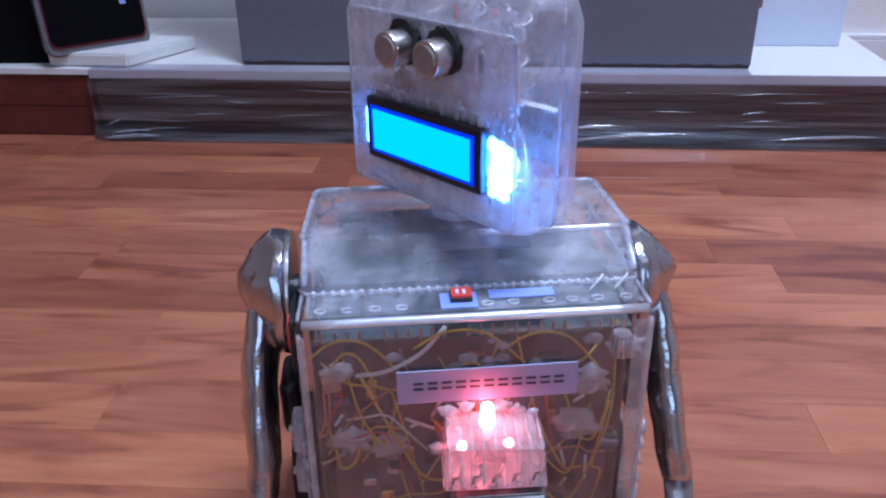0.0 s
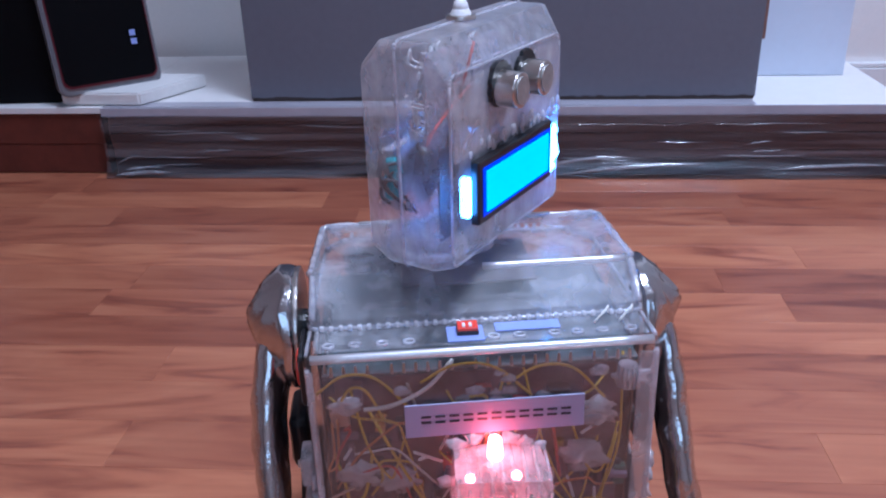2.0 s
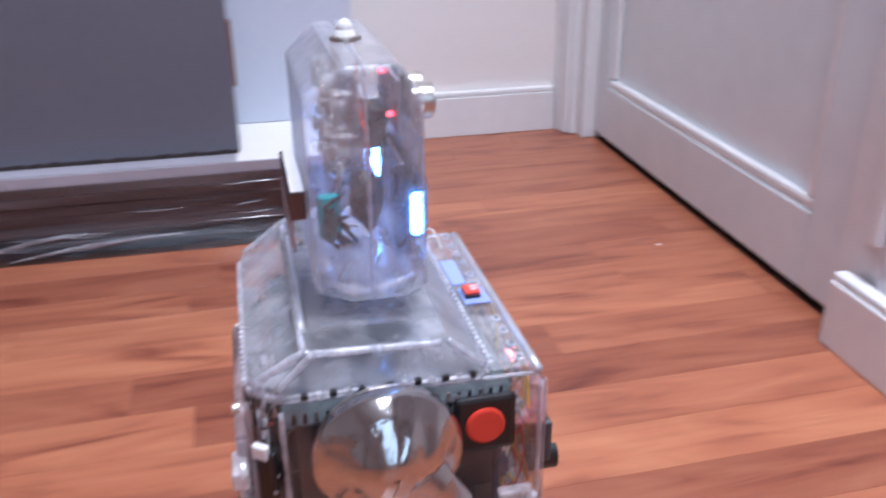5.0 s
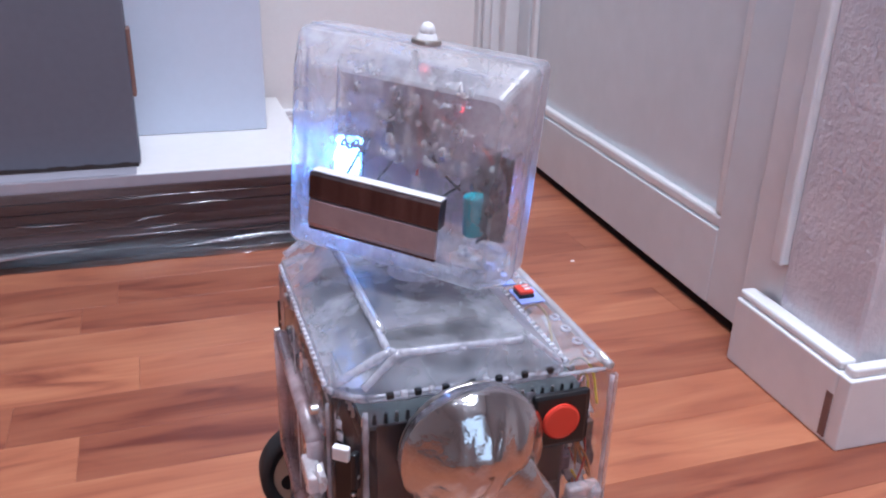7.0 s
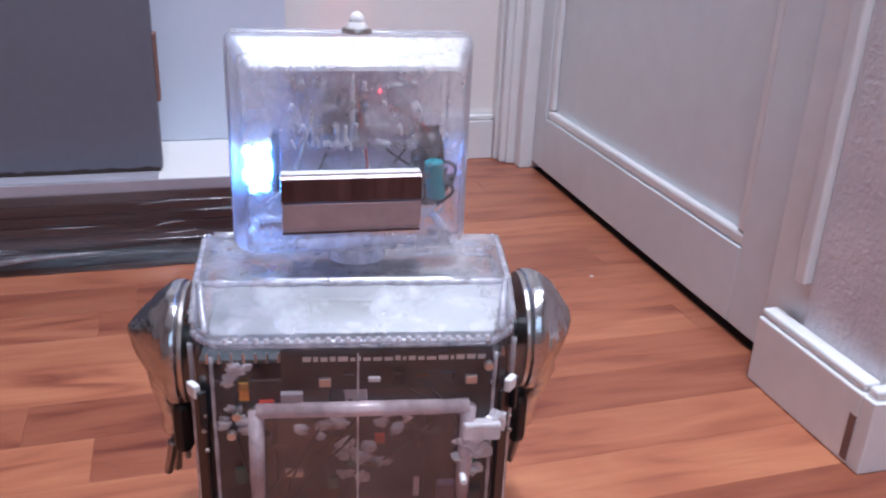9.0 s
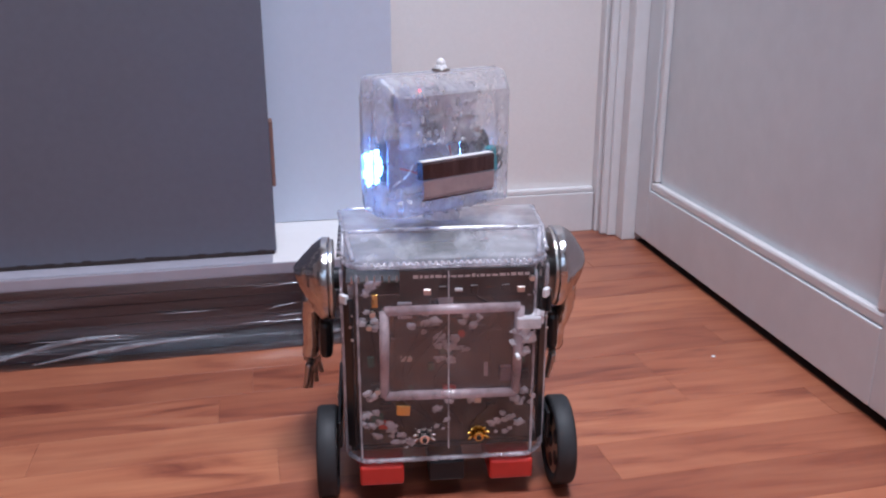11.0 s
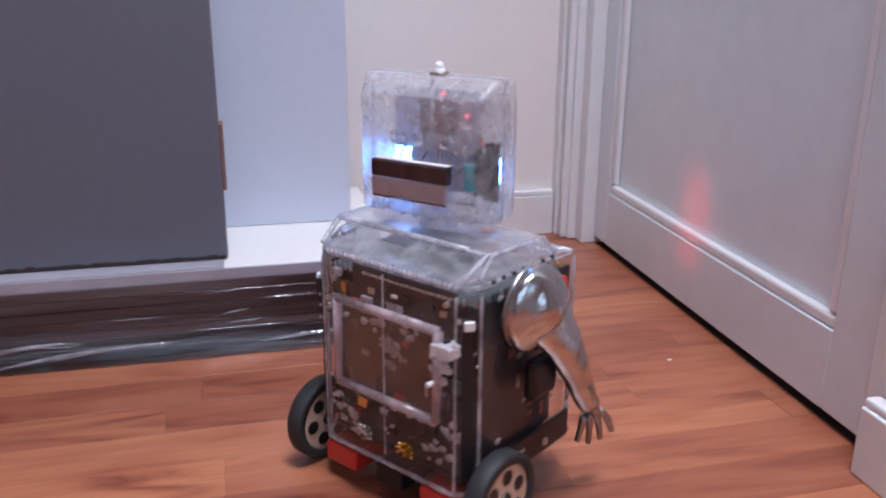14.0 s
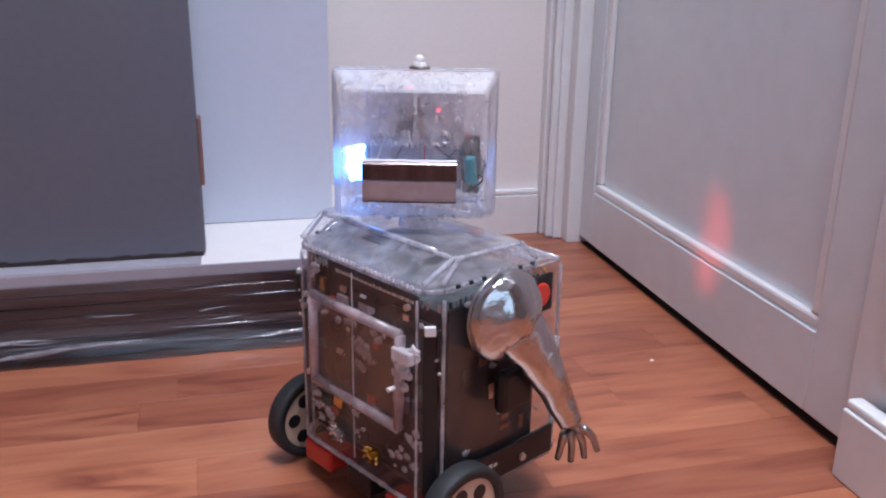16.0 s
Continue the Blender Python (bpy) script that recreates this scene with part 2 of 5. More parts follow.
def join(out, one):
    made = {v: out.verts.new(v.co) for v in one.verts}
    for f in one.faces:
        out.faces.new([made[v] for v in f.verts])
    one.free()
    return out


def cyl(r, depth, m, segments=24, r2=None, bm=None, bevel=0.0):
    one = bmesh.new()
    bmesh.ops.create_cone(one, cap_ends=True, segments=segments, radius1=r, radius2=r if r2 is None else r2, depth=depth)
    if bevel:
        rims = [e for e in one.edges if all(abs(abs(v.co.z) - depth / 2) < 1e-6 for v in e.verts)]
        bmesh.ops.bevel(one, geom=rims, offset=bevel, segments=2, profile=0.5, affect="EDGES")
    one.transform(m)
    return join(bm or bmesh.new(), one)


def ball(r, m, bm=None, sub=2, squash=(1, 1, 1), rough=0.0):
    one = bmesh.new()
    bmesh.ops.create_icosphere(one, subdivisions=sub, radius=r)
    for v in one.verts:
        k = 1 + rough * noise.noise(v.co * (2.0 / r) + Vector((m.translation.x * 90, m.translation.z * 70, m.translation.y * 50)))
        v.co = Vector((v.co.x * squash[0], v.co.y * squash[1], v.co.z * squash[2])) * k
    one.transform(m)
    return join(bm or bmesh.new(), one)


def loft(rings, bm=None, caps=True):
    """Skin a row of closed rings of equal length."""
    bm = bm or bmesh.new()
    made = [[bm.verts.new(p) for p in ring] for ring in rings]
    k = len(made[0])
    for a, b in zip(made, made[1:]):
        for i in range(k):
            bm.faces.new((a[i], a[(i + 1) % k], b[(i + 1) % k], b[i]))
    if caps:
        bm.faces.new(made[0][::-1])
        bm.faces.new(made[-1])
    return bm


def smooth_path(points, steps=8):
    pts = [Vector(p) for p in points]
    pts = [2 * pts[0] - pts[1]] + pts + [2 * pts[-1] - pts[-2]]
    out = []
    for a, b, c, d in zip(pts, pts[1:], pts[2:], pts[3:]):
        for i in range(steps):
            t = i / steps
            out.append(0.5 * (2 * b + (c - a) * t + (2 * a - 5 * b + 4 * c - d) * t * t + (3 * b - a - 3 * c + d) * t ** 3))
    return out + [pts[-2]]


def tube(points, radius, bm=None, sides=6, wobble=0.0):
    """A round tube along points; radius may be one number or one for each point."""
    pts = [Vector(p) for p in points]
    rings = []
    for i, p in enumerate(pts):
        d = (pts[min(i + 1, len(pts) - 1)] - pts[max(i - 1, 0)]).normalized()
        u = d.orthogonal().normalized() if i == 0 else (u - d * u.dot(d)).normalized()
        w = d.cross(u)
        r = radius[i] if isinstance(radius, (list, tuple)) else radius
        r *= 1 + wobble * noise.noise(p * 260)
        rings.append([p + (u * math.cos(a) + w * math.sin(a)) * r for a in [2 * math.pi * k / sides for k in range(sides)]])
    return loft(rings, bm)


def rounded_ring(x, y, r, z, cx=0.0, cy=0.0, n=4):
    out = []
    for qx, qy, a0 in ((1, 1, 0), (-1, 1, 90), (-1, -1, 180), (1, -1, 270)):
        for i in range(n + 1):
            a = radians(a0 + 90 * i / n)
            out.append((cx + qx * (x - r) + r * math.cos(a), cy + qy * (y - r) + r * math.sin(a), z))
    return out


def bead(points, radius, step=0.0035, bm=None):
    """A lumpy glue bead."""
    bm = bm or bmesh.new()
    for a, b in zip(points, points[1:]):
        a, b = Vector(a), Vector(b)
        k = max(2, int((b - a).length / step))
        p = [a.lerp(b, i / k) for i in range(k + 1)]
        tube(p, [radius * (0.75 + 0.6 * abs(noise.noise(q * 330))) for q in p], bm, 6)
    return bm


# ---- floor ----
FLOOR_TURN = pose(0, 0, 0, 0, 0, 0.7)
floor = tagged(part("floor", box(-2.7, 1.6, -3.2, 0.012, -0.03, -0.0045), GAP), "reddish laminate plank floor with a satin sheen", "floor", kind="structure")
PITCH = 0.048
rng = random.Random(4)
lengths = [0.26, 0.32, 0.38, 0.45, 0.52]
shared = []
for ln in lengths:
    b = box(-ln / 2 + 0.00005, ln / 2 - 0.00005, -PITCH / 2 + 0.00005, PITCH / 2 - 0.00005, -0.0044, 0.0, 0.00015, segments=1)
    me = bpy.data.meshes.new("plank")
    b.to_mesh(me)
    b.free()
    me.materials.append(WOOD)
    shared.append((ln, me))
far = bmesh.new()
for i in range(-14, 60):
    y = -0.496 - PITCH * (i + 0.5)
    x = -2.75 + rng.uniform(-0.3, 0)
    while x < 1.6:
        ln, me = rng.choice(shared)
        m = FLOOR_TURN @ pose(x + ln / 2, y + 0.014, 0)
        px, py = m.translation.x, m.translation.y
        if -1.45 < px < 0.12 and -0.98 < py < -0.24:
            ob = new("plank", me)
            ob.parent = floor
            ob.matrix_basis = m
        elif -3.19 < py < 0.06 and px + ln / 2 > -2.69 and px - ln / 2 < 1.59 and (px - ln / 2 < 0.05 or py < -0.66):
            lo_, hi_ = max(-ln / 2, -2.70 - px), min(ln / 2, 1.60 - px)
            box(lo_ + 0.0002, hi_ - 0.0002, -PITCH / 2 + 0.0002, PITCH / 2 - 0.0002, -0.0044, 0.0, 0, far, m=m)
        x += ln
tagged(part("plank_field", far, WOOD, floor), kind="stuff")

# ---- walls ----
tagged(part("wall_north", box(-2.7, 0.16, 0.012, 0.11, -0.03, 2.4), WALL), "cream painted plaster wall", "wall", kind="structure")
tagged(part("wall_west", box(-2.8, -2.7, -3.2, 0.11, -0.03, 2.4), WALL), "cream painted plaster wall", "wall", kind="structure")
tagged(part("wall_south", box(-2.8, 1.7, -3.3, -3.2, -0.03, 2.4), WALL), "cream painted plaster wall", "wall", kind="structure")
tagged(part("wall_passage", box(1.6, 1.7, -3.2, -0.6, -0.03, 2.4), WALL), "cream painted plaster wall", "wall", kind="structure")
tagged(part("ceiling", box(-2.8, 1.7, -3.3, 0.11, 2.4, 2.5), CEIL), "plain white ceiling", "ceiling", kind="structure")
bb = box(-2.7, -0.041, 0.0, 0.0118, 0, 0.0545, 0.001)
box(-2.7, -0.041, 0.002, 0.0116, 0.0547, 0.062, 0.002, bb)
tagged(part("baseboard_north", bb, TRIM), "white painted wooden baseboard", "baseboard", kind="structure")

# door side of the room, turned slightly to the corner
SIDE = pose(0, 0, 0, 0, 0, -1.85)


def side(name, bm, material, label="", category="", kind="", parent=None, smooth=False):
    ob = part(name, bm, material, parent, "", smooth)
    if parent is None:
        ob.matrix_basis = SIDE
    return tagged(ob, label, category, kind=kind)


side("wall_east", box(-0.010, 0.14, -0.722, -0.640, -0.03, 2.4, 0.004), PLASTER, "rough plastered wall end painted off-white", "wall", "structure")
side("wall_east_return", box(0.1405, 1.62, -0.722, -0.600, -0.03, 2.4), PLASTER, "rough plastered wall painted off-white", "wall", "structure")
side("wall_over_door", box(0.003, 0.12, -0.639, 0.0, 2.06, 2.4), WALL, "cream painted wall above a door", "wall", "structure")
b = box(-0.025, -0.0102, -0.726, -0.612, 0, 0.0535, 0.0015)
box(-0.023, -0.0102, -0.724, -0.612, 0.0537, 0.0605, 0.0022, b)
box(-0.0248, 1.6, -0.7375, -0.7262, 0, 0.0535, 0.0012, b)
box(-0.022, 1.6, -0.735, -0.7262, 0.0537, 0.0605, 0.002, b)
base_e = side("baseboard_east", b, TRIM, "chipped white painted baseboard round a wall end", "baseboard", "structure")
side("paint_chip", box(-0.0256, -0.0245, -0.7256, -0.7195, 0.003, 0.037, 0.0004), KRAFT, parent=base_e, label="chip of bare brown wood")

casing = bmesh.new()
box(-0.040, 0.06, -0.0075, 0.0119, 0, 2.1, 0.0018, casing)
box(-0.034, 0.06, -0.0155, -0.0078, 0, 2.1, 0.0022, casing)
box(-0.037, 0.06, -0.0235, -0.0158, 0, 2.1, 0.0025, casing)
box(-0.029, 0.06, -0.0295, -0.0238, 0, 2.1, 0.0016, casing)
box(-0.018, 0.06, -0.0520, -0.0298, 0, 2.1, 0.0016, casing)
side("trim_1", casing, TRIM, "fluted white painted door casing in the corner", "door casing", "structure")
casing = bmesh.new()
box(-0.006, 0.06, -0.6395, -0.592, 0, 2.1, 0.0016, casing)
box(-0.0155, 0.00, -0.6405, -0.6285, 0.090, 2.1, 0.002, casing)
side("trim_2", casing, TRIM, "white painted door casing beside a wall end", "door casing", "structure")


def make_door():
    d = thing("door_1", "closed grey-white painted panel door with chipped mouldings", "door", kind="structure", m=SIDE)
    y0, y1 = -0.591, -0.053
    part("stile", box(0.0, 0.036, -0.0905, y1, 0.010, 2.03, 0.0015), DOOR, d)
    part("stile", box(0.0, 0.036, y0, -0.5405, 0.010, 2.03, 0.0015), DOOR, d)
    for za, zb in ((0.010, 0.078), (0.92, 1.02), (1.93, 2.03)):
        part("rail", box(0.0, 0.036, -0.540, -0.091, za, zb, 0.0012), DOOR, d)
    for za, zb in ((0.0785, 0.9195), (1.0205, 1.9295)):
        part("panel", box(0.010, 0.028, -0.5395, -0.0915, za, zb), DOOR, d, "recessed panel with brushed paint")
        for a in ((-0.5395, -0.0915, za, za + 0.011), (-0.5395, -0.0915, zb - 0.011, zb)):
            part("moulding", box(0.0015, 0.0099, a[0], a[1], a[2], a[3], 0.0028), TRIM, d)
        for ya, yb in ((-0.5395, -0.528), (-0.103, -0.0915)):
            part("moulding", box(0.002, 0.0099, ya, yb, za + 0.0113, zb - 0.0113, 0.0028), TRIM, d)
    return d


make_door()
# Dark strip in place of the shade under the door.
side("door_gap", box(0.004, 0.034, -0.5905, -0.0525, -0.0042, 0.0005), GAP, "dark strip put in for the shade under a door", "door sill", "structure")
# Unseen dark block added behind the door to keep the gap black.
side("wall_behind_door", box(0.062, 0.12, -0.639, 0.0, -0.03, 2.06), GAP, "added dark block, unseen behind a door", "wall", "structure")
side("floor_chip", ball(0.0022, pose(0, 0, 0), squash=(1, 0.7, 0.35), rough=0.3), WHITEPL, "tiny white paint crumb on the floor", "crumb").matrix_basis = pose(-0.081, -0.410, 0.0006)

# ---- stack of wrapped boards ----
def make_stack():
    s = thing("board_stack", "low white-topped stack of brown boards in shiny film", "board stack")
    z, k = 0.001, 7
    for i in range(k):
        h = 0.0102
        dx, dy = rng.uniform(-0.0012, 0.0012), rng.uniform(-0.0010, 0.0010)
        part("board", box(-1.228 + dx, -0.315 + dx, -0.293 + dy, -0.012, z, z + h - 0.0004, 0.0006, segments=1), WRAP, s)
        z += h
    part("top_board", box(-1.232, -0.3125, -0.2945, -0.0115, z, 0.0838, 0.0012), BOARD, s, "white laminated top board")
    part("wrapped_edge", box(-1.233, -0.3115, -0.2968, -0.2948, z + 0.0002, 0.0836, 0.0006), EDGESTRIP, s, "violet-grey film-wrapped front edge of the top board")
    # Violet-grey strip on the white top, ending where the grey boards end.
    part("wrapped_margin", box(-1.230, -0.4790, -0.2946, -0.2715, 0.0839, 0.0841), EDGESTRIP, s, "violet-grey strip along the front margin before the grey boards")
    film = bmesh.new()
    nx, nz = 150, 14
    grid = []
    for j in range(nz + 1):
        row = []
        for i in range(nx + 1):
            x, zz = -1.236 + 0.926 * i / nx, 0.001 + 0.074 * j / nz
            v = Vector((x * 5, zz * 60, 1.0))
            y = -0.2975 - 0.0016 * noise.noise(v) - 0.013 * max(0, 1 - zz / 0.022) ** 2 * (0.7 + 0.5 * noise.noise(Vector((x * 14, 3, 1)))) - 0.0022 * max(0, 1 - j / 4) * (0.5 + noise.noise(Vector((x * 9, zz * 40, 7))))
            row.append(film.verts.new((x, y, zz)))
        grid.append(row)
    for a, b2 in zip(grid, grid[1:]):
        for i in range(nx):
            film.faces.new((a[i], a[i + 1], b2[i + 1], b2[i]))
    part("film", film, FILM, s, "shiny clear stretch film with creases", smooth=True)
    g = random.Random(12)
    # Film folds drawn as pale ridges so their crests read as glints.
    folds = [(-0.745, 0.006, 0.14, 0.020, 0.0022), (-0.700, 0.004, 0.17, 0.014, 0.0020), (-0.640, 0.008, 0.12, 0.010, 0.0014), (-0.455, 0.010, 0.13, 0.006, 0.0018), (-1.225, 0.004, 0.07, 0.004, 0.0024), (-1.215, 0.009, 0.05, 0.004, 0.0016), (-1.222, 0.016, 0.03, 0.010, 0.0010)]
    folds += [(g.uniform(-1.20, -0.42), g.uniform(0.010, 0.066), g.uniform(0.02, 0.11), g.uniform(-0.004, 0.004), g.uniform(0.0003, 0.0007)) for k in range(34)]
    for x, z_, ln, rise, rad in folds:
        lip_ = 0.013 * max(0, 1 - z_ / 0.022) ** 2
        p = [(x + ln * q / 6, -0.2985 - lip_ * 0.8 - rad * 0.4, z_ + rise * math.sin(q / 6 * 1.9) + 0.0008 * noise.noise(Vector((x * 30 + q, z_ * 90, 0)))) for q in range(7)]
        part("film_fold", tube(p, [rad * (0.15 + math.sin(math.pi * min(0.98, 0.05 + q / 6.4))) for q in range(7)], sides=6), FOLDGLINT, s, smooth=True)
    end = bmesh.new()
    grid = [[end.verts.new((-0.3085 + 0.002 * noise.noise(Vector((j, i * 2.0, 0.3))), -0.2975 + 0.28 * i / 30, 0.001 + 0.074 * j / 8)) for i in range(31)] for j in range(9)]
    for a, b2 in zip(grid, grid[1:]):
        for i in range(30):
            end.faces.new((a[i], a[i + 1], b2[i + 1], b2[i]))
    part("film_end", end, FILM, s, "crumpled clear film over the end", smooth=True)
    return s


def film_material():
    m, n, l, b = tree("clear_stretch_film")
    out = n["Material Output"]
    tr = n.new("ShaderNodeBsdfTransparent")
    tr.inputs[0].default_value = (0.93, 0.93, 0.95, 1)
    gl = n.new("ShaderNodeBsdfGlossy")
    gl.inputs["Roughness"].default_value = 0.10
    t = noise_at(n, l, 22, 5, (0.12, 1, 1.6))
    bu = n.new("ShaderNodeBump")
    bu.inputs["Strength"].default_value, bu.inputs["Distance"].default_value = 0.9, 0.006
    l.new(t.outputs[0], bu.inputs["Height"])
    l.new(bu.outputs[0], gl.inputs["Normal"])
    fr = n.new("ShaderNodeFresnel")
    fr.inputs["IOR"].default_value = 1.6
    # White diffuse streaks painted in for the shine on the film.
    sheen_streak = n.new("ShaderNodeBsdfDiffuse")
    sheen_streak.inputs[0].default_value = (0.80, 0.80, 0.86, 1)
    veil = n.new("ShaderNodeMixShader")
    streaks = noise_at(n, l, 30, 6, (0.10, 1, 3.0))
    amount = ramp(n, l, streaks.outputs[0], [(0.46, (0.01,) * 3), (0.72, (0.16,) * 3)])
    l.new(amount.outputs[0], veil.inputs[0])
    l.new(tr.outputs[0], veil.inputs[1])
    l.new(sheen_streak.outputs[0], veil.inputs[2])
    mx = n.new("ShaderNodeMixShader")
    l.new(fr.outputs[0], mx.inputs[0])
    l.new(veil.outputs[0], mx.inputs[1])
    l.new(gl.outputs[0], mx.inputs[2])
    l.new(mx.outputs[0], out.inputs["Surface"])
    return m


FILM = film_material()
# Whitened film that carries the painted glints of the folds.
FOLDGLINT = clear_plastic("pale_fold_glint_film", (0.85, 0.86, 0.90), 0.24, 0.10, 60, (0.86, 0.90, 0.96), 0.5, 0.2, 2.6)
EDGESTRIP = surface("violet_grey_edge_strip", (0.40, 0.38, 0.43), 0.35, grain=40, spread=0.12, relief=0.3, depth=0.001, coat=0.4)
make_stack()


def make_panel(x0, x1, label, tab):
    p = thing("grey_board", label, "board", "grey boards on the stack", m=pose((x0 + x1) / 2, -0.27, 0.0842))
    w = (x1 - x0) / 2
    part("face", box(-w, w, 0, 0.028, 0.002, 0.62, 0.0015), GREYBOX, p)
    # Frayed foot, coloured dark to carry the contact shade on the stack.
    fray = bmesh.new()
    k = 34
    for i in range(k):
        a = -w + 0.002 + (2 * w - 0.004) * i / k
        box(a, a + (2 * w - 0.004) / k, -0.0008, 0.026, 0.0, 0.0030 + 0.0018 * (noise.noise(Vector((i * 0.7, x0 * 9, 0))) + 0.4), 0, fray)
    part("frayed_edge", fray, GAP, p, "frayed lower edge darkened for contact shade")
    if tab:
        part("torn_tab", box(w, w + 0.0035, 0.002, 0.02, 0.066, 0.128, 0.001), KRAFT, p, "torn brown card tab")
    return p


make_panel(-1.057, -0.757, "upright dark grey board standing on the white stack top", False)
make_panel(-0.750, -0.475, "upright dark grey board with a torn brown edge tab", True)
ob = part("pale_board", box(-0.74, -0.343, -0.163, -0.151, 0.0842, 0.66, 0.001), PALEBLUE)
tagged(ob, "pale blue-grey board standing behind the grey boards", "board")

# mahogany stack with white top, slab and framed black screen at its end
pile = thing("mahogany_boards", "low pile of dark mahogany boards on the floor", "board pile")
for i in range(2):
    part("board", box(-1.75, -1.2375, -0.288 - 0.0010 * i, -0.012, 0.001 + 0.0370 * i, 0.0378 + 0.0368 * i, 0.0008), MAHOGANY, pile)
tagged(part("white_shelf_board", box(-1.76, -1.2335, -0.292, -0.012, 0.0757, 0.0838, 0.001), BOARD), "white shelf board lying on dark boards", "board")
slab = bmesh.new()
ring = [(-1.285, -0.284), (-1.186, -0.290), (-1.136, -0.196), (-1.236, -0.182)]
loft([[(x, y, z) for x, y in ring] for z in (0.0845, 0.1000)], slab)
bmesh.ops.bevel(slab, geom=list(slab.edges), offset=0.002, segments=2, affect="EDGES")
tagged(part("foam_slab", slab, FOAM), "chipped white foam slab on the stack top", "foam slab")


def make_screen():
    s = thing("framed_screen", "black glossy screen in a red and silver rounded frame", "screen", m=pose(-1.284, -0.290, 0.0945, 0, 0, 42) @ pose(0, 0, 0, -8, 0, 0))
    back = loft([rounded_ring(0.061, 0.085, 0.012, z, 0.061, 0.085) for z in (0.0, 0.016)])
    back.transform(pose(0, 0, 0, 90, 0, 0))
    bmesh.ops.bevel(back, geom=[e for e in back.edges if abs(e.verts[0].co.y - e.verts[1].co.y) < 1e-6], offset=0.002, segments=2, affect="EDGES")
    part("frame", back, SILVERRIM, s, "silver rounded frame")
    rim = loft([rounded_ring(0.0565, 0.078, 0.010, z, 0.061, 0.087) for z in (0.0162, 0.0185)])
    rim.transform(pose(0, 0, 0, 90, 0, 0))
    part("rim", rim, DARKRED, s, "dark red inner rim")
    face = loft([rounded_ring(0.0548, 0.0760, 0.009, z, 0.061, 0.0880) for z in (0.0187, 0.0197)])
    face.transform(pose(0, 0, 0, 90, 0, 0))
    part("screen_face", face, GLOSSBLACK, s, "glossy black screen")
    for z in (0.050, 0.060):
        part("sticker", box(0.092, 0.099, -0.0204, -0.0199, z, z + 0.007), BLUETAPE, s, "small blue sticker")
    return s


CASEBLACK = surface("matt_black_case", (0.004, 0.004, 0.005), 0.7, spread=0.2, relief=0)
SILVERRIM = surface("silver_plastic_frame", (0.20, 0.20, 0.215), 0.35, 0.3, spread=0.05)
DARKRED = surface("dark_red_rim", (0.10, 0.006, 0.014), 0.3, spread=0.1)
GLOSSBLACK = surface("gloss_black", (0.003, 0.003, 0.004), 0.45, spread=0.1, relief=0)
for mat in (CASEBLACK, GLOSSBLACK):
    mat.node_tree.nodes["Principled BSDF"].inputs["Specular IOR Level"].default_value = 0.08
make_screen()
case = thing("black_case", "matt black case standing on the white shelf board", "case", m=pose(-1.345, -0.262, 0, 0, 0, 4))
part("case_body", loft([rounded_ring(0.10, 0.012, 0.008, z, 0, 0) for z in (0.0842, 0.30)]), CASEBLACK, case)
part("case_lid", loft([rounded_ring(0.101, 0.013, 0.008, z, 0, 0) for z in (0.3008, 0.34)]), CASEBLACK, case)


# ---- robot: its front is -y, its own right is -x ----
robot = thing("robot", "home-made clear plastic robot with foil arms on two black wheels", "robot")
HW, HF, HD, Z0, Z1 = 0.0700, 0.0555, 0.0575, 0.028, 0.1690


def plan(inset, z, y0=None, y1=None, cut=1.0):
    """The body's outline from above: square front, sides drawn in towards a chamfered back."""
    a, b = (-HF if y0 is None else y0) + inset, (HD if y1 is None else y1) - inset
    w, v = HW - inset, 0.0672 - inset
    u = v - 0.0100 * cut
    half = [(w - 0.004, a), (w - 0.0012, a + 0.0012), (w, a + 0.004), (v, b - 0.0135 * cut), (v - 0.0022 * cut, b - 0.0090 * cut), (u + 0.0020 * cut, b - 0.0022 * cut), (u - 0.0020 * cut, b)]
    return [(x, y, z) for x, y in half] + [(-x, y, z) for x, y in half[::-1]]


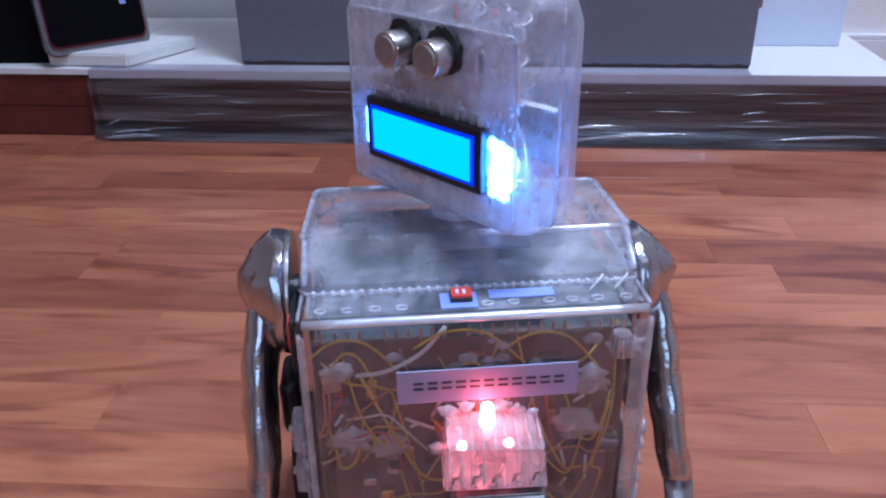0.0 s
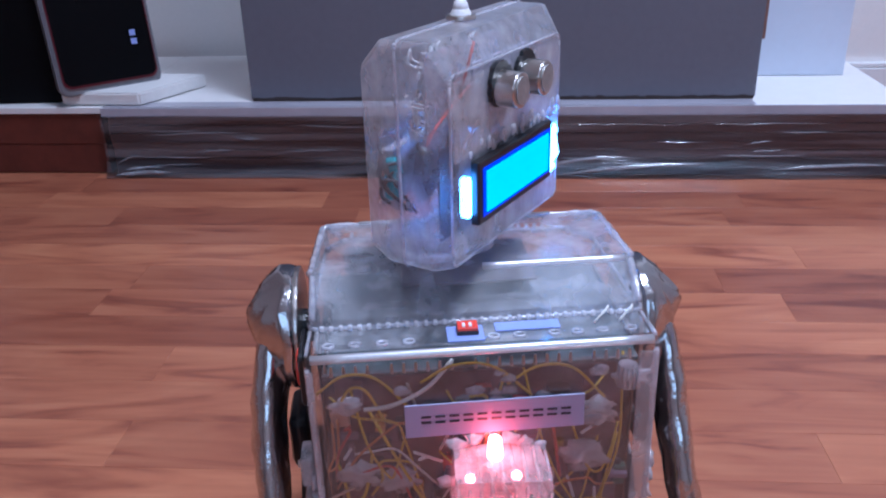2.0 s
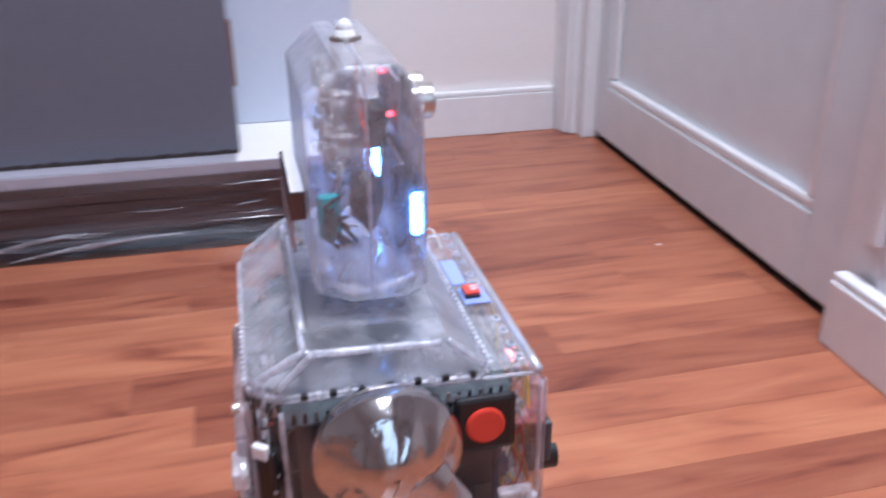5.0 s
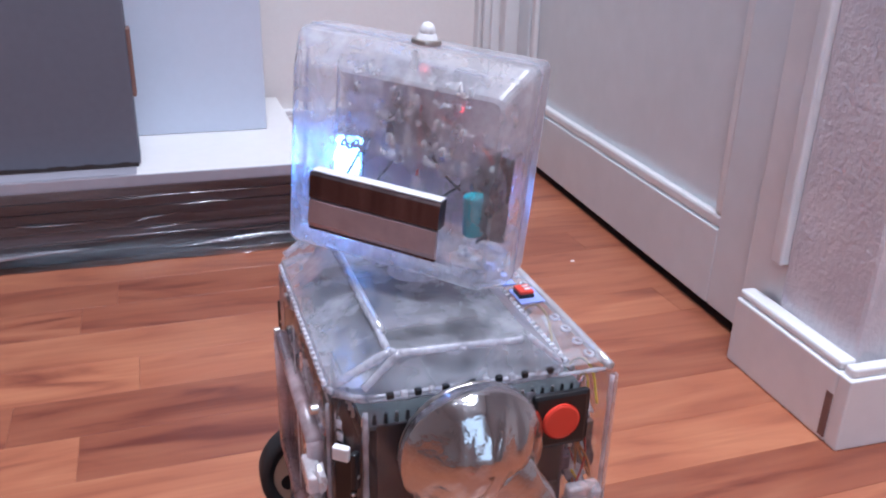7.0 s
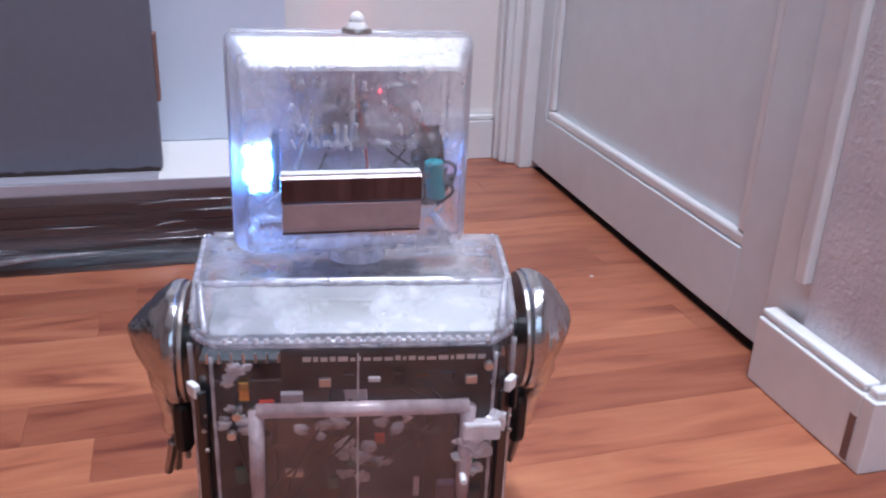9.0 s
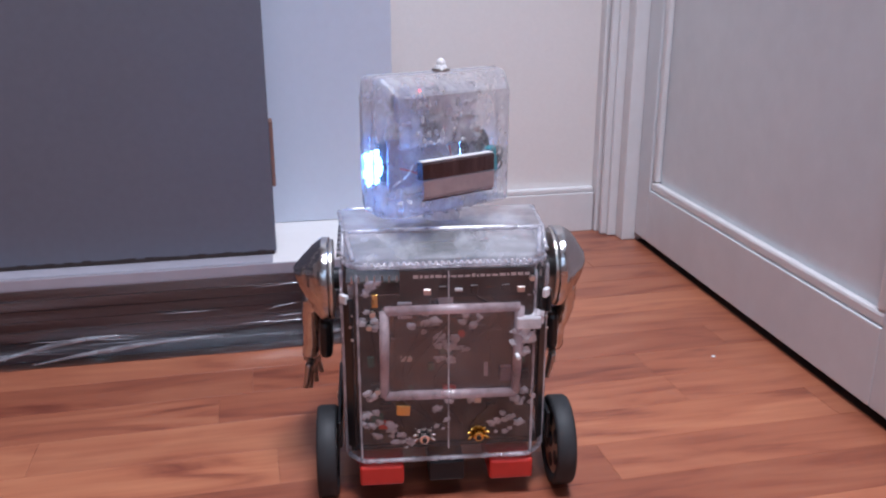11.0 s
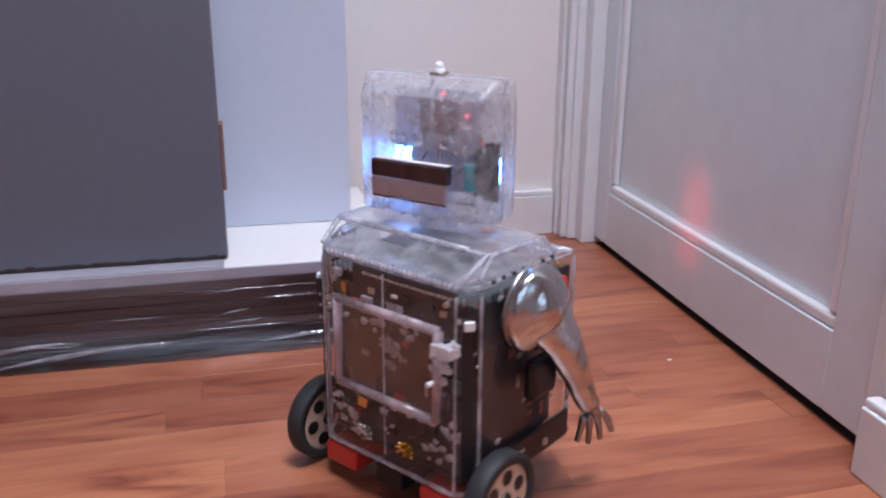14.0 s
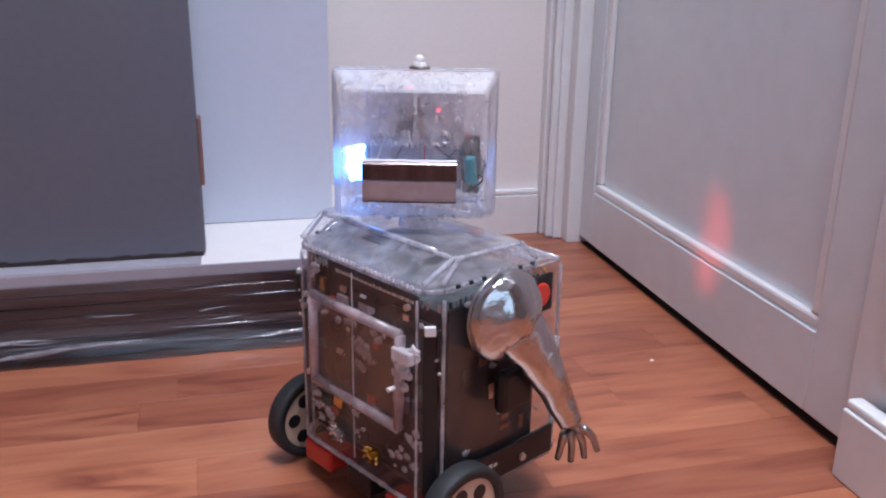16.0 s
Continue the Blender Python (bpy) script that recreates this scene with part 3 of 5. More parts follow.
def make_body():
    shell = loft([plan(0.002, Z0), plan(0.0, Z0 + 0.004), plan(0.0, Z1 - 0.004), plan(0.0008, Z1 - 0.0012), plan(0.0022, Z1)])
    body = part("body", shell, CLEAR, robot, "scuffed clear plastic body box")
    # glue along the seams
    r = plan(0.0012, Z1 - 0.0012)[2:12]
    part("glue_bead", bead(r, 0.0010, 0.0022), GLUE, body, "lumpy milky glue bead", smooth=True)
    r = plan(0.001, Z0 + 0.003)
    part("glue_bead", bead(r + r[:1], 0.0020, 0.0026), GLUE, body, "lumpy milky glue bead", smooth=True)
    for sx in (-1, 1):
        for x, y, rad in ((HW - 0.0016, -HF + 0.0016, 0.0012), (0.0668, HD - 0.0130, 0.0015), (0.0570, HD - 0.0012, 0.0010)):
            part("corner_seam", bead([(sx * x, y, Z0 + 0.004), (sx * x, y, Z1 - 0.005)], rad), GLUE, body, smooth=True)
    for sx in (-1, 1):
        for i in range(9):
            z = Z0 + 0.008 + 0.009 * i + 0.003 * noise.noise(Vector((i * 1.7, sx, 0)))
            part("glue_lump", ball(0.0026 + 0.0012 * noise.noise(Vector((i * 2.3, sx, 4))), pose(sx * (HW + 0.0006), -HF + 0.004, z), squash=(0.55, 1.0, 1.4), rough=1.1), GLUE, body, "milky lump of hot glue", smooth=True)
    # boards and blocks inside
    part("circuit_board", box(-0.060, 0.060, 0.0425, 0.0445, 0.037, 0.1455, 0.0005), BROWNBOARD, body, "brown circuit board")
    part("circuit_board", box(-0.060, 0.060, -0.0405, -0.038, 0.040, 0.150, 0.0005), FRONTBOARD, body, "crinkled pinkish grey inner sheet")
    part("top_circuit_board", box(-0.064, 0.064, -0.046, 0.044, 0.1535, 0.1555, 0.0005), TOPBOARD, body, "dark green circuit board under the top")
    # Dark sheets added so the inside looks dim through the sides.
    for x in (-1, 1):
        part("side_sheet", box(x * 0.0655 - 0.0006, x * 0.0655 + 0.0006, -0.036, 0.0400, 0.050, 0.1565, 0.0003), DARKSHEET, body, "added dark brown sheet that dims the inside")
    gs = random.Random(17)
    for sx in (-1, 1):
        for i in range(15):
            y, z = gs.uniform(-0.033, 0.036), gs.uniform(0.060, 0.154)
            w, h, d = gs.uniform(0.0010, 0.0045), gs.uniform(0.0012, 0.0060), gs.uniform(0.0006, 0.0014)
            part("component", box(sx * 0.0663 - d / 2, sx * 0.0663 + d / 2, y - w, y + w, z - h, z + h, 0.0002, segments=1), gs.choice([BLACK, BLACK, STEEL, VIOLETPART, PALEPART, COPPER, BROWNBOARD, COPPER]), body)
        for i in range(9):
            part("glue_lump", ball(gs.uniform(0.0012, 0.0030), pose(sx * 0.0668, gs.uniform(-0.040, 0.040), gs.uniform(0.054, 0.160)), squash=(0.35, 1.3, 1.0), rough=1.0), MILKGLUE, body, "milky lump of hot glue", smooth=True)
    # Black plate added to darken the inside of the clear body.
    part("floor_plate", box(-0.064, 0.064, -0.051, 0.043, 0.0315, 0.0345, 0.0005), BLACK, body, "added black plate that dims the inside from below")
    part("battery_pack", box(-0.050, 0.050, -0.028, 0.026, 0.040, 0.092, 0.004), BLACK, body, "black battery pack")
    part("chip_block", box(-0.030, 0.034, 0.0447, 0.048, 0.086, 0.130, 0.001), BLACK, body)
    g = random.Random(9)
    for i in range(96):
        front = i < 60
        x, z = g.uniform(-0.056, 0.056), g.uniform(0.046, 0.147)
        w, h, d = g.uniform(0.0012, 0.0048), g.uniform(0.0012, 0.0055), g.uniform(0.002, 0.006)
        ya, yb = (-0.0407 - d, -0.0407) if front else (0.0447, 0.0447 + d)
        mt = g.choice([BLACK, BLACK, PALEPART, STEEL, REDWIRE, GREEN, VIOLETPART, GOLD, BROWNBOARD, VIOLETPART])
        part("component", box(x - w, x + w, ya, yb, z - h, z + h, 0.0004, segments=1, m=pose(0, 0, 0, 0, g.choice((0, 0, 0, -4, 5)), 0)), mt, body)
    for i in range(26):
        x = -0.060 + 0.0048 * i
        for sy in (-1, 1):
            if g.random() < 0.8:
                part("solder_pin", cyl(0.0009, 0.0045, pose(x, sy * 0.0465, 0.1575), 6, 0.0005), STEEL, body)
    for i in range(22):
        y = -0.044 + 0.0042 * i
        part("solder_pin", cyl(0.0010, 0.004, pose(-0.0625, y, 0.1575), 6, 0.0006), BLACK if i % 3 else STEEL, body)
    # wires
    for i in range(30):
        xa = g.uniform(-0.062, 0.058)
        xb = xa + g.choice((-1, 1)) * g.uniform(0.020, 0.070)
        xb = max(-0.062, min(0.058, xb))
        za, zb = g.uniform(0.060, 0.156), g.uniform(0.080, 0.158)
        rise = g.choice((0.022, 0.014, -0.024, -0.016))
        p = [(xa, -0.044, za), ((xa * 3 + xb) / 4, -0.0505, za * 0.6 + zb * 0.4 + rise), ((xa + xb) / 2 + g.uniform(-.006, .006), -0.0515, (za + zb) / 2 + rise * 1.2),
             ((xa + xb * 3) / 4, -0.0505, za * 0.3 + zb * 0.7 + rise * 0.7), (xb, -0.044, zb)]
        p = [(x, y, max(0.045, min(z, 0.1575))) for x, y, z in p]
        mt = YELLOW if i < 20 else (WHITEWIRE if i < 24 else (ORANGEWIRE if i < 27 else REDWIRE))
        part("wire", tube(smooth_path(p, 6), 0.00052 if i % 7 else 0.0007, sides=5), mt, body, smooth=True)
    for x0, x1, dz in ((-0.066, -0.030, 0.0), (-0.058, -0.040, -0.006), (-0.025, 0.020, 0.002), (0.010, 0.050, -0.001)):
        p = [(x0, -0.050, 0.150 + dz), (x0 * 0.7 + x1 * 0.3, -0.0525, 0.1590 + dz), (x0 * 0.35 + x1 * 0.65, -0.0525, 0.1570 + dz), (x1, -0.049, 0.140 + dz)]
        part("wire", tube(smooth_path(p, 6), 0.0006, sides=5), YELLOW, body, smooth=True)
    part("wire", tube(smooth_path([(-0.048, -0.0515, 0.142), (-0.036, -0.0530, 0.1445), (-0.022, -0.0530, 0.1520), (-0.012, -0.0500, 0.1620)], 6), 0.0009, sides=6), WHITEWIRE, body, smooth=True)
    for x in (0.046, 0.056):
        part("wire", tube(smooth_path([(x, -0.042, Z1 + 0.0010), (x + 0.005, -0.040, Z1 + 0.0055), (x + 0.007, -0.0355, Z1 + 0.0045), (x + 0.0075, -0.0345, Z1 + 0.0010)], 5), 0.0005, sides=5), WHITEWIRE, body, smooth=True)
    for i in range(12):
        x = -0.062 + 0.0112 * i + g.uniform(-0.002, 0.002)
        if -0.018 < x < 0.004:
            continue
        ring_ = [(x + 0.0022 * math.cos(a), -0.0475 + 0.0016 * math.sin(a), Z1 + 0.0010) for a in [2 * math.pi * k / 10 for k in range(11)]]
        part("glue_ring", tube(ring_, 0.0007, sides=5), GLUE, body, "small ring of dried glue", smooth=True)
    for i in range(6):
        xa = g.uniform(-0.055, 0.055)
        p = [(xa, 0.046, 0.145), (xa + g.uniform(-.02, .02), 0.0535, 0.13), (xa + g.uniform(-.03, .03), 0.0525, 0.09), (xa * 0.6, 0.047, 0.05)]
        part("wire", tube(smooth_path(p, 6), 0.0006, sides=5), g.choice([BLACK, BLACK, BLACK, BROWNBOARD]), body, smooth=True)
    # Small white and steel bits scattered to stand in for glints.
    for i in range(30):
        x, z, a = g.uniform(-0.060, 0.056), g.uniform(0.050, 0.152), g.uniform(0, 180)
        if abs(x) < 0.02 and z < 0.12:
            continue
        ln = g.uniform(0.002, 0.007)
        part("wire_end", box(-ln, ln, -0.0006, 0.0006, -0.0006, 0.0006, 0.0003, segments=1, m=pose(x, g.uniform(-0.0525, -0.046), z, 0, a, 0)), g.choice([WHITEPL, STEEL, WHITEWIRE, STEEL]), body)
    for i in range(18):
        x, z = g.uniform(-0.058, 0.050), g.uniform(0.128, 0.160)
        part("glue_lump", ball(g.uniform(0.0012, 0.0032), pose(x, -0.0520, z), squash=(1.3, 0.5, 0.8), rough=0.9), GLUE, body, "milky lump of hot glue", smooth=True)
    # glue lumps seen through the front and back
    for x, y, z, s in ((-0.055, -0.050, 0.143, 0.0042), (0.060, -0.0535, 0.149, 0.0048), (-0.052, -0.049, 0.108, 0.0062), (-0.036, -0.049, 0.103, 0.006),
                       (0.042, -0.049, 0.110, 0.007), (0.047, -0.049, 0.132, 0.006), (0.046, 0.0535, 0.136, 0.0062), (-0.048, 0.0545, 0.134, 0.0055),
                       (-0.052, 0.0545, 0.118, 0.006), (0.050, 0.052, 0.078, 0.006), (0.052, 0.049, 0.052, 0.010), (0.0, 0.046, 0.086, 0.009), (-0.01, 0.046, 0.079, 0.007),
                       (0.034, 0.050, 0.046, 0.008), (-0.040, 0.049, 0.048, 0.007)):
        y = min(max(y, 0.0530), 0.0535) if y > 0 else y
        if y < 0:
            part("glue_lump", ball(s, pose(x, max(y, -0.0505), z), sub=3, squash=(1.25, 0.5, 0.85), rough=1.1), MILKGLUE, body, "milky lump of hot glue", smooth=True)
    part("glue_knob", cyl(0.0048, 0.0110, pose(0.0585, -0.0505, 0.1500), 14, 0.0042, bevel=0.0016), MILKGLUE, body, "milky glue knob in the corner", smooth=True)
    # spattered glue seen through the back: ragged clusters of small drops
    for cx, cz, spread_, k in ((0.050, 0.132, 0.006, 9), (-0.050, 0.150, 0.005, 6), (0.048, 0.154, 0.006, 8), (0.000, 0.112, 0.012, 16), (0.012, 0.128, 0.009, 9), (-0.018, 0.130, 0.008, 8),
                               (0.046, 0.056, 0.010, 16), (0.030, 0.046, 0.009, 9), (-0.042, 0.052, 0.010, 10), (-0.052, 0.072, 0.006, 6), (0.050, 0.076, 0.005, 6), (0.0, 0.068, 0.018, 10)):
        lump = bmesh.new()
        for i in range(k):
            a, q = g.uniform(0, 6.28), spread_ * g.random() ** 0.7
            ball(g.uniform(0.0010, 0.0028), pose(cx + q * math.cos(a) * 1.2, g.uniform(0.0505, 0.0535), cz + q * math.sin(a)), lump, squash=(1.3, 0.5, 1.0), rough=1.0)
        part("glue_spatter", lump, MILKGLUE, body, "ragged spatter of milky hot glue", smooth=True)
    # front: label, dip switch on tape, red light
    part("front_pane", box(-0.0650, 0.0600, -HF + 0.0010, -HF + 0.0016, 0.036, 0.1620), FRONTPANE, body, "scratched clear front pane")
    lab = part("label_strip", box(-0.031, 0.041, -HF - 0.0012, -HF - 0.0004, 0.1308, 0.1462, 0.0003, m=pose(0, 0, 0, 0, -0.4, 0)), LABEL, body, "grey-violet label strip with a row of dark plain marks")
    for i in range(11):
        x = -0.0255 + 0.0056 * i
        part("bar", box(x, x + 0.0040, -HF - 0.00145, -HF - 0.0013, 0.1372, 0.1382), INK, lab)
        part("bar", box(x, x + 0.0040, -HF - 0.00145, -HF - 0.0013, 0.1398, 0.1408), INK, lab)
    # pale strips where front meets top and side, milky to look lit
    part("top_strip", box(-0.066, 0.066, -HF + 0.0045, -0.0345, Z1 + 0.0001, Z1 + 0.0005), STRIP, body, "milky strip of the top in front of the lid")
    part("centre_seam", box(-0.0012, -0.0004, HD + 0.0016, HD + 0.0022, 0.040, 0.1660), LIP, body, "thin pale seam down the back")
    # Folded front edge, whitened to carry the lamp's highlight.
    part("front_edge", tube([Vector((-0.067 + 0.0134 * k, -HF + 0.0022, Z1 - 0.0014 + 0.0002 * noise.noise(Vector((k * 1.3, 0, 0))))) for k in range(11)], 0.0019, sides=16), EDGEHIGHLIGHT, body, "folded front edge whitened as a highlight", smooth=True)
    # Haze here stands in for the side wall's bright reflection.
    part("edge_strip", box(0.0610, 0.0690, -HF - 0.0010, -HF - 0.0003, 0.040, 0.1640, 0.0003), SIDELIP, body, "milky strip standing in for the bright side wall")
    part("edge_strip", box(-0.0690, -0.0662, -HF - 0.0010, -HF - 0.0003, 0.040, 0.1640, 0.0003), SIDELIP, body, "milky strip standing in for the bright side wall")
    part("tape", box(-0.0135, 0.0010, -0.0500, -0.0385, Z1 + 0.0006, Z1 + 0.0012), BLUETAPE, body, "pale blue tape patch")
    part("tape", box(0.006, 0.032, -0.0440, -0.0375, Z1 + 0.0006, Z1 + 0.0012), BLUETAPE, body, "pale blue tape patch")
    sw = part("dip_switch", box(-0.0095, -0.0010, -0.0465, -0.0395, Z1 + 0.0013, Z1 + 0.0030, 0.0003), BLACK, body, "small red dip switch with a black base")
    part("switch_top", box(-0.0093, -0.0012, -0.0463, -0.0397, Z1 + 0.0031, Z1 + 0.0044, 0.0003), BUTTONRED, sw, "red switch top")
    for x in (-0.0074, -0.0048):
        part("lever", box(x, x + 0.0012, -0.0455, -0.0425, Z1 + 0.0045, Z1 + 0.0050), WHITEPL, sw)
    block = loft([[(x0, y, 0.1035 + dz), (x1, y, 0.1025 + dz), (x1 - 0.002, y, 0.1215 + dz), (x0 + 0.002, y, 0.1235 + dz)] for y, x0, x1, dz in ((-0.077, -0.0150, 0.0255, -0.0005), (-0.074, -0.0158, 0.0262, 0.0), (-HF - 0.0015, -0.0150, 0.0235, 0.0025))])
    rib = part("chest_light", block, RIBCLEAR, body, "ribbed clear chest light glowing red")
    for i in range(9):
        x = -0.0130 + 0.0045 * i
        part("rib", tube([(x, -0.0776, 0.1045), (x, -0.0772, 0.1185), (x, -0.0740, 0.1228), (x + 0.0004, -0.058, 0.1245)], 0.0009, wobble=0.5), RIBCLEAR, rib, smooth=True)
    for i in range(5):
        x = -0.0125 + 0.0080 * i
        part("contact", tube([(x, -0.0782, 0.1070), (x + 0.001, -0.0786, 0.1105), (x + 0.003, -0.0786, 0.1105), (x + 0.004, -0.0782, 0.1160)], 0.0006), STEEL, rib, "bent wire contact", smooth=True)
    part("red_led", cyl(0.0033, 0.0100, pose(0.0030, -0.0635, 0.1285), 14, 0.0026, bevel=0.0010), LEDRED, rib, "lit red led", smooth=True)
    part("red_led", ball(0.0022, pose(-0.007, -0.0625, 0.113)), LEDRED, rib, "lit red led", smooth=True)
    part("red_led", ball(0.0022, pose(0.012, -0.0625, 0.113)), LEDRED, rib, "lit red led", smooth=True)
    for x, z, q in ((-0.012, 0.127, 0.0030), (-0.005, 0.129, 0.0026), (0.010, 0.128, 0.0030), (0.016, 0.126, 0.0026), (0.022, 0.124, 0.0022), (-0.016, 0.108, 0.0028)):
        part("glue_lump", ball(q, pose(x, -HF - 0.0020, z), squash=(1.3, 0.7, 0.9), rough=0.9), GLUE, rib, "milky lump of hot glue", smooth=True)
    part("sensor_box", box(-0.0135, 0.0250, -0.082, -HF - 0.001, 0.078, 0.1008, 0.0015), SENSORBOX, rib, "dark grey sensor box under the light")
    part("sensor_top", box(-0.0110, 0.0225, -0.0800, -0.0640, 0.1009, 0.1016, 0.0003), BLACK, rib)
    # added hidden emitter and slit tube that throw the chest light's spot ahead
    nose = bmesh.new()
    rings = []
    for rx, rz, y in ((0.0045, 0.0070, -HF - 0.001), (0.0045, 0.0070, -0.0900), (0.0019, 0.0046, -0.0900), (0.0019, 0.0046, -0.0896), (0.0038, 0.0062, -0.0890), (0.0036, 0.0042, -HF - 0.0046)):
        rings.append([(0.0015 + rx * math.cos(a), y, 0.0690 + rz * math.sin(a)) for a in [2 * math.pi * k / 20 for k in range(20)]])
    loft(rings, nose, caps=False)
    part("lamp_tube", nose, BLACK, rib, "added short black tube with a slit shaping the spot")
    part("lamp_back", cyl(0.0042, 0.0008, pose(0.0015, -HF - 0.0040, 0.0690, 90), 14), BLACK, rib)
    part("lamp_led", cyl(0.0014, 0.001, pose(0.0015, -HF - 0.0060, 0.0660, 90), 14), BEAM, rib, "added red emitter behind the slit")
    # right side: push button plate, black band, terminals
    plate = part("button_plate", box(-HW - 0.0035, -HW - 0.0006, -0.0425, -0.0185, 0.1385, 0.1630, 0.002), BLACK, body, "black plate with a red push button")
    part("push_button", cyl(0.0078, 0.0016, pose(-HW - 0.0042, -0.0303, 0.1508, 0, 90), 24, bevel=0.0012), BUTTONRED, plate, "round red push button")
    for sx in (-1, 1):
        m = pose(sx * 0.0622, HD - 0.0068, 0, 0, 0, sx * -52)
        band = part("black_band", box(-0.0042, 0.0042, 0.0004, 0.0018, 0.040, 0.1440, 0.0005, m=m), BLACK, body, "vertical black band across the cut corner")
        part("white_connector", box(-0.0030, 0.0036, 0.0019, 0.0050, 0.1440, 0.1500, 0.0008, m=m), WHITEPL, band, "white plug")
        part("black_connector", box(-0.0058, -0.0036, 0.0010, 0.0046, 0.1320, 0.1480, 0.0006, m=m), BLACK, band)
        for k in range(4):
            part("solder_dot", ball(0.0011, m @ pose(-0.0052 + 0.0016 * (k % 2), 0.0022, 0.120 + 0.0085 * k), rough=0.4), STEEL, band, smooth=True)
    for x in (-1, 1):
        b_ = part("black_skirt", box(min(x * HW, x * (HW + 0.003)) + 0.0004 * x, max(x * HW, x * (HW + 0.003)) + 0.0004 * x, -0.050, 0.044, 0.0345, 0.0545, 0.001), BLACK, body, "black side strip with pale marks")
        for i in range(9):
            y = 0.040 - 0.0042 * i
            part("mark", box(x * (HW + 0.0036) - 0.0001, x * (HW + 0.0036) + 0.0001, y - 0.0030, y, 0.0450, 0.0472 + 0.0006 * (i % 2)), PALEINK, b_)
        part("amber_dot", cyl(0.0026, 0.0016, pose(x * (HW + 0.0042), -0.020, 0.042, 0, 90), 14), CREAM, b_, "small amber dot")
    for z in (0.104, 0.082):
        tb = part("terminal_block", box(-HW - 0.006, -HW - 0.0005, -0.050, -0.036, z, z + 0.014, 0.0012), RIBCLEAR, body, "clear screw terminal block")
        part("screw", cyl(0.0018, 0.002, pose(-HW - 0.0066, -0.043, z + 0.007, 0, 90), 10), STEEL, tb)
    part("white_peg", cyl(0.0016, 0.011, pose(-0.045, HD + 0.005, 0.108, 90), 10, bevel=0.0004), WHITEPL, body, "white plastic peg")
    # back: window of clear tube, printed board, sockets
    fr = [(-0.0465, HD + 0.0022, 0.1405), (0.0400, HD + 0.0022, 0.1405), (0.0410, HD + 0.0022, 0.0810), (-0.0450, HD + 0.0022, 0.0800)]
    for i in range(4):
        part("window_tube", tube([Vector(fr[i]), Vector(fr[(i + 1) % 4])], 0.0033, sides=12), PINKTUBE, body, "pinkish clear tube framing the back opening", smooth=True)
    part("door_sheet", box(-0.043, 0.037, HD + 0.0006, HD + 0.0012, 0.084, 0.137), SHEET, body, "clear back sheet")
    pb = part("printed_board", box(-0.056, 0.030, HD - 0.0040, HD - 0.0028, 0.1465, 0.1655, 0.0002), BLACK, body, "black printed board behind the clear back")
    g2 = random.Random(5)
    x = -0.053
    while x < 0.018:
        w = g2.uniform(0.0014, 0.0042)
        part("mark", box(x, x + w, HD - 0.0027, HD - 0.0025, 0.1600, 0.1600 + g2.uniform(0.0014, 0.0022)), PALEINK, pb)
        x += w + 0.0009
    for i in range(7):
        x = -0.050 + 0.010 * i
        part("header_pin", box(x, x + 0.0050, HD - 0.0026, HD - 0.0006, 0.1490 + 0.002 * (i % 3), 0.1530 + 0.002 * (i % 2), 0.0004, segments=1), (STEEL, BLACK, GOLD, BLACK, WHITEPL, BLACK, STEEL)[i], pb)
    for x, mt in ((0.0155, CHROME), (-0.0205, GOLD)):
        so = part("socket", cyl(0.0034, 0.0075, pose(x, HD + 0.0036, 0.0505, 90), 12, 0.0030, bevel=0.0005), mt, body, "metal audio socket with a splayed collar")
        part("socket_hole", cyl(0.0017, 0.0014, pose(x, HD + 0.0075, 0.0500, 90), 10), BLACK, so)
        part("collar", cyl(0.0052, 0.0012, pose(x, HD + 0.0010, 0.0508, 90), 10, 0.0048, bevel=0.0003), mt, so)
        for k in range(7):
            a = radians(-25 + 38 * k)
            part("crimp", tube([(x + 0.003 * math.cos(a), HD + 0.0022, 0.0508 + 0.003 * math.sin(a)), (x + 0.0062 * math.cos(a), HD + 0.0040, 0.0508 + 0.0056 * math.sin(a)), (x + 0.0076 * math.cos(a), HD + 0.0056, 0.0508 + 0.0066 * math.sin(a))], [0.0011, 0.0013, 0.0006]), mt, so, smooth=True)
    for x, z in ((-0.052, 0.1315), (0.0475, 0.1390), (-0.0535, 0.1600), (0.0455, 0.0850), (0.0500, 0.1300)):
        part("screw", cyl(0.0020, 0.003, pose(x, HD + 0.0030, z, 90), 10, bevel=0.0004), STEEL, body)
    latch = box(-0.0600, -0.0440, HD + 0.0015, HD + 0.0075, 0.1265, 0.1345, 0.0012, m=pose(0, 0, 0, 0, 0, 0))
    for x, z, q in ((-0.047, 0.123, 0.0048), (-0.052, 0.119, 0.0042), (-0.046, 0.115, 0.0036), (-0.058, 0.1335, 0.0040), (-0.050, 0.1095, 0.0030)):
        ball(q, pose(x, HD + 0.0030, z), latch, squash=(1.2, 0.6, 1.0), rough=1.2)
    part("latch", latch, MILKGLUE, body, "small milky glued latch")
    for x in (-0.044, 0.044):
        part("gear_motor", box(x - 0.015, x + 0.015, 0.018, 0.058, 0.0125, 0.0275, 0.002), RED, body, "red gear motor")
    part("motor_bracket", box(-0.012, 0.012, 0.020, 0.056, 0.013, 0.0275, 0.001), BLACK, body, "black motor bracket")
    part("front_skid", ball(0.0135, pose(0, -0.030, 0.0135), sub=3), STEEL, body, "steel ball caster", smooth=True)
    part("skid_holder", cyl(0.016, 0.012, pose(0, -0.030, 0.0235), 20, 0.018), BLACK, body)
    return body


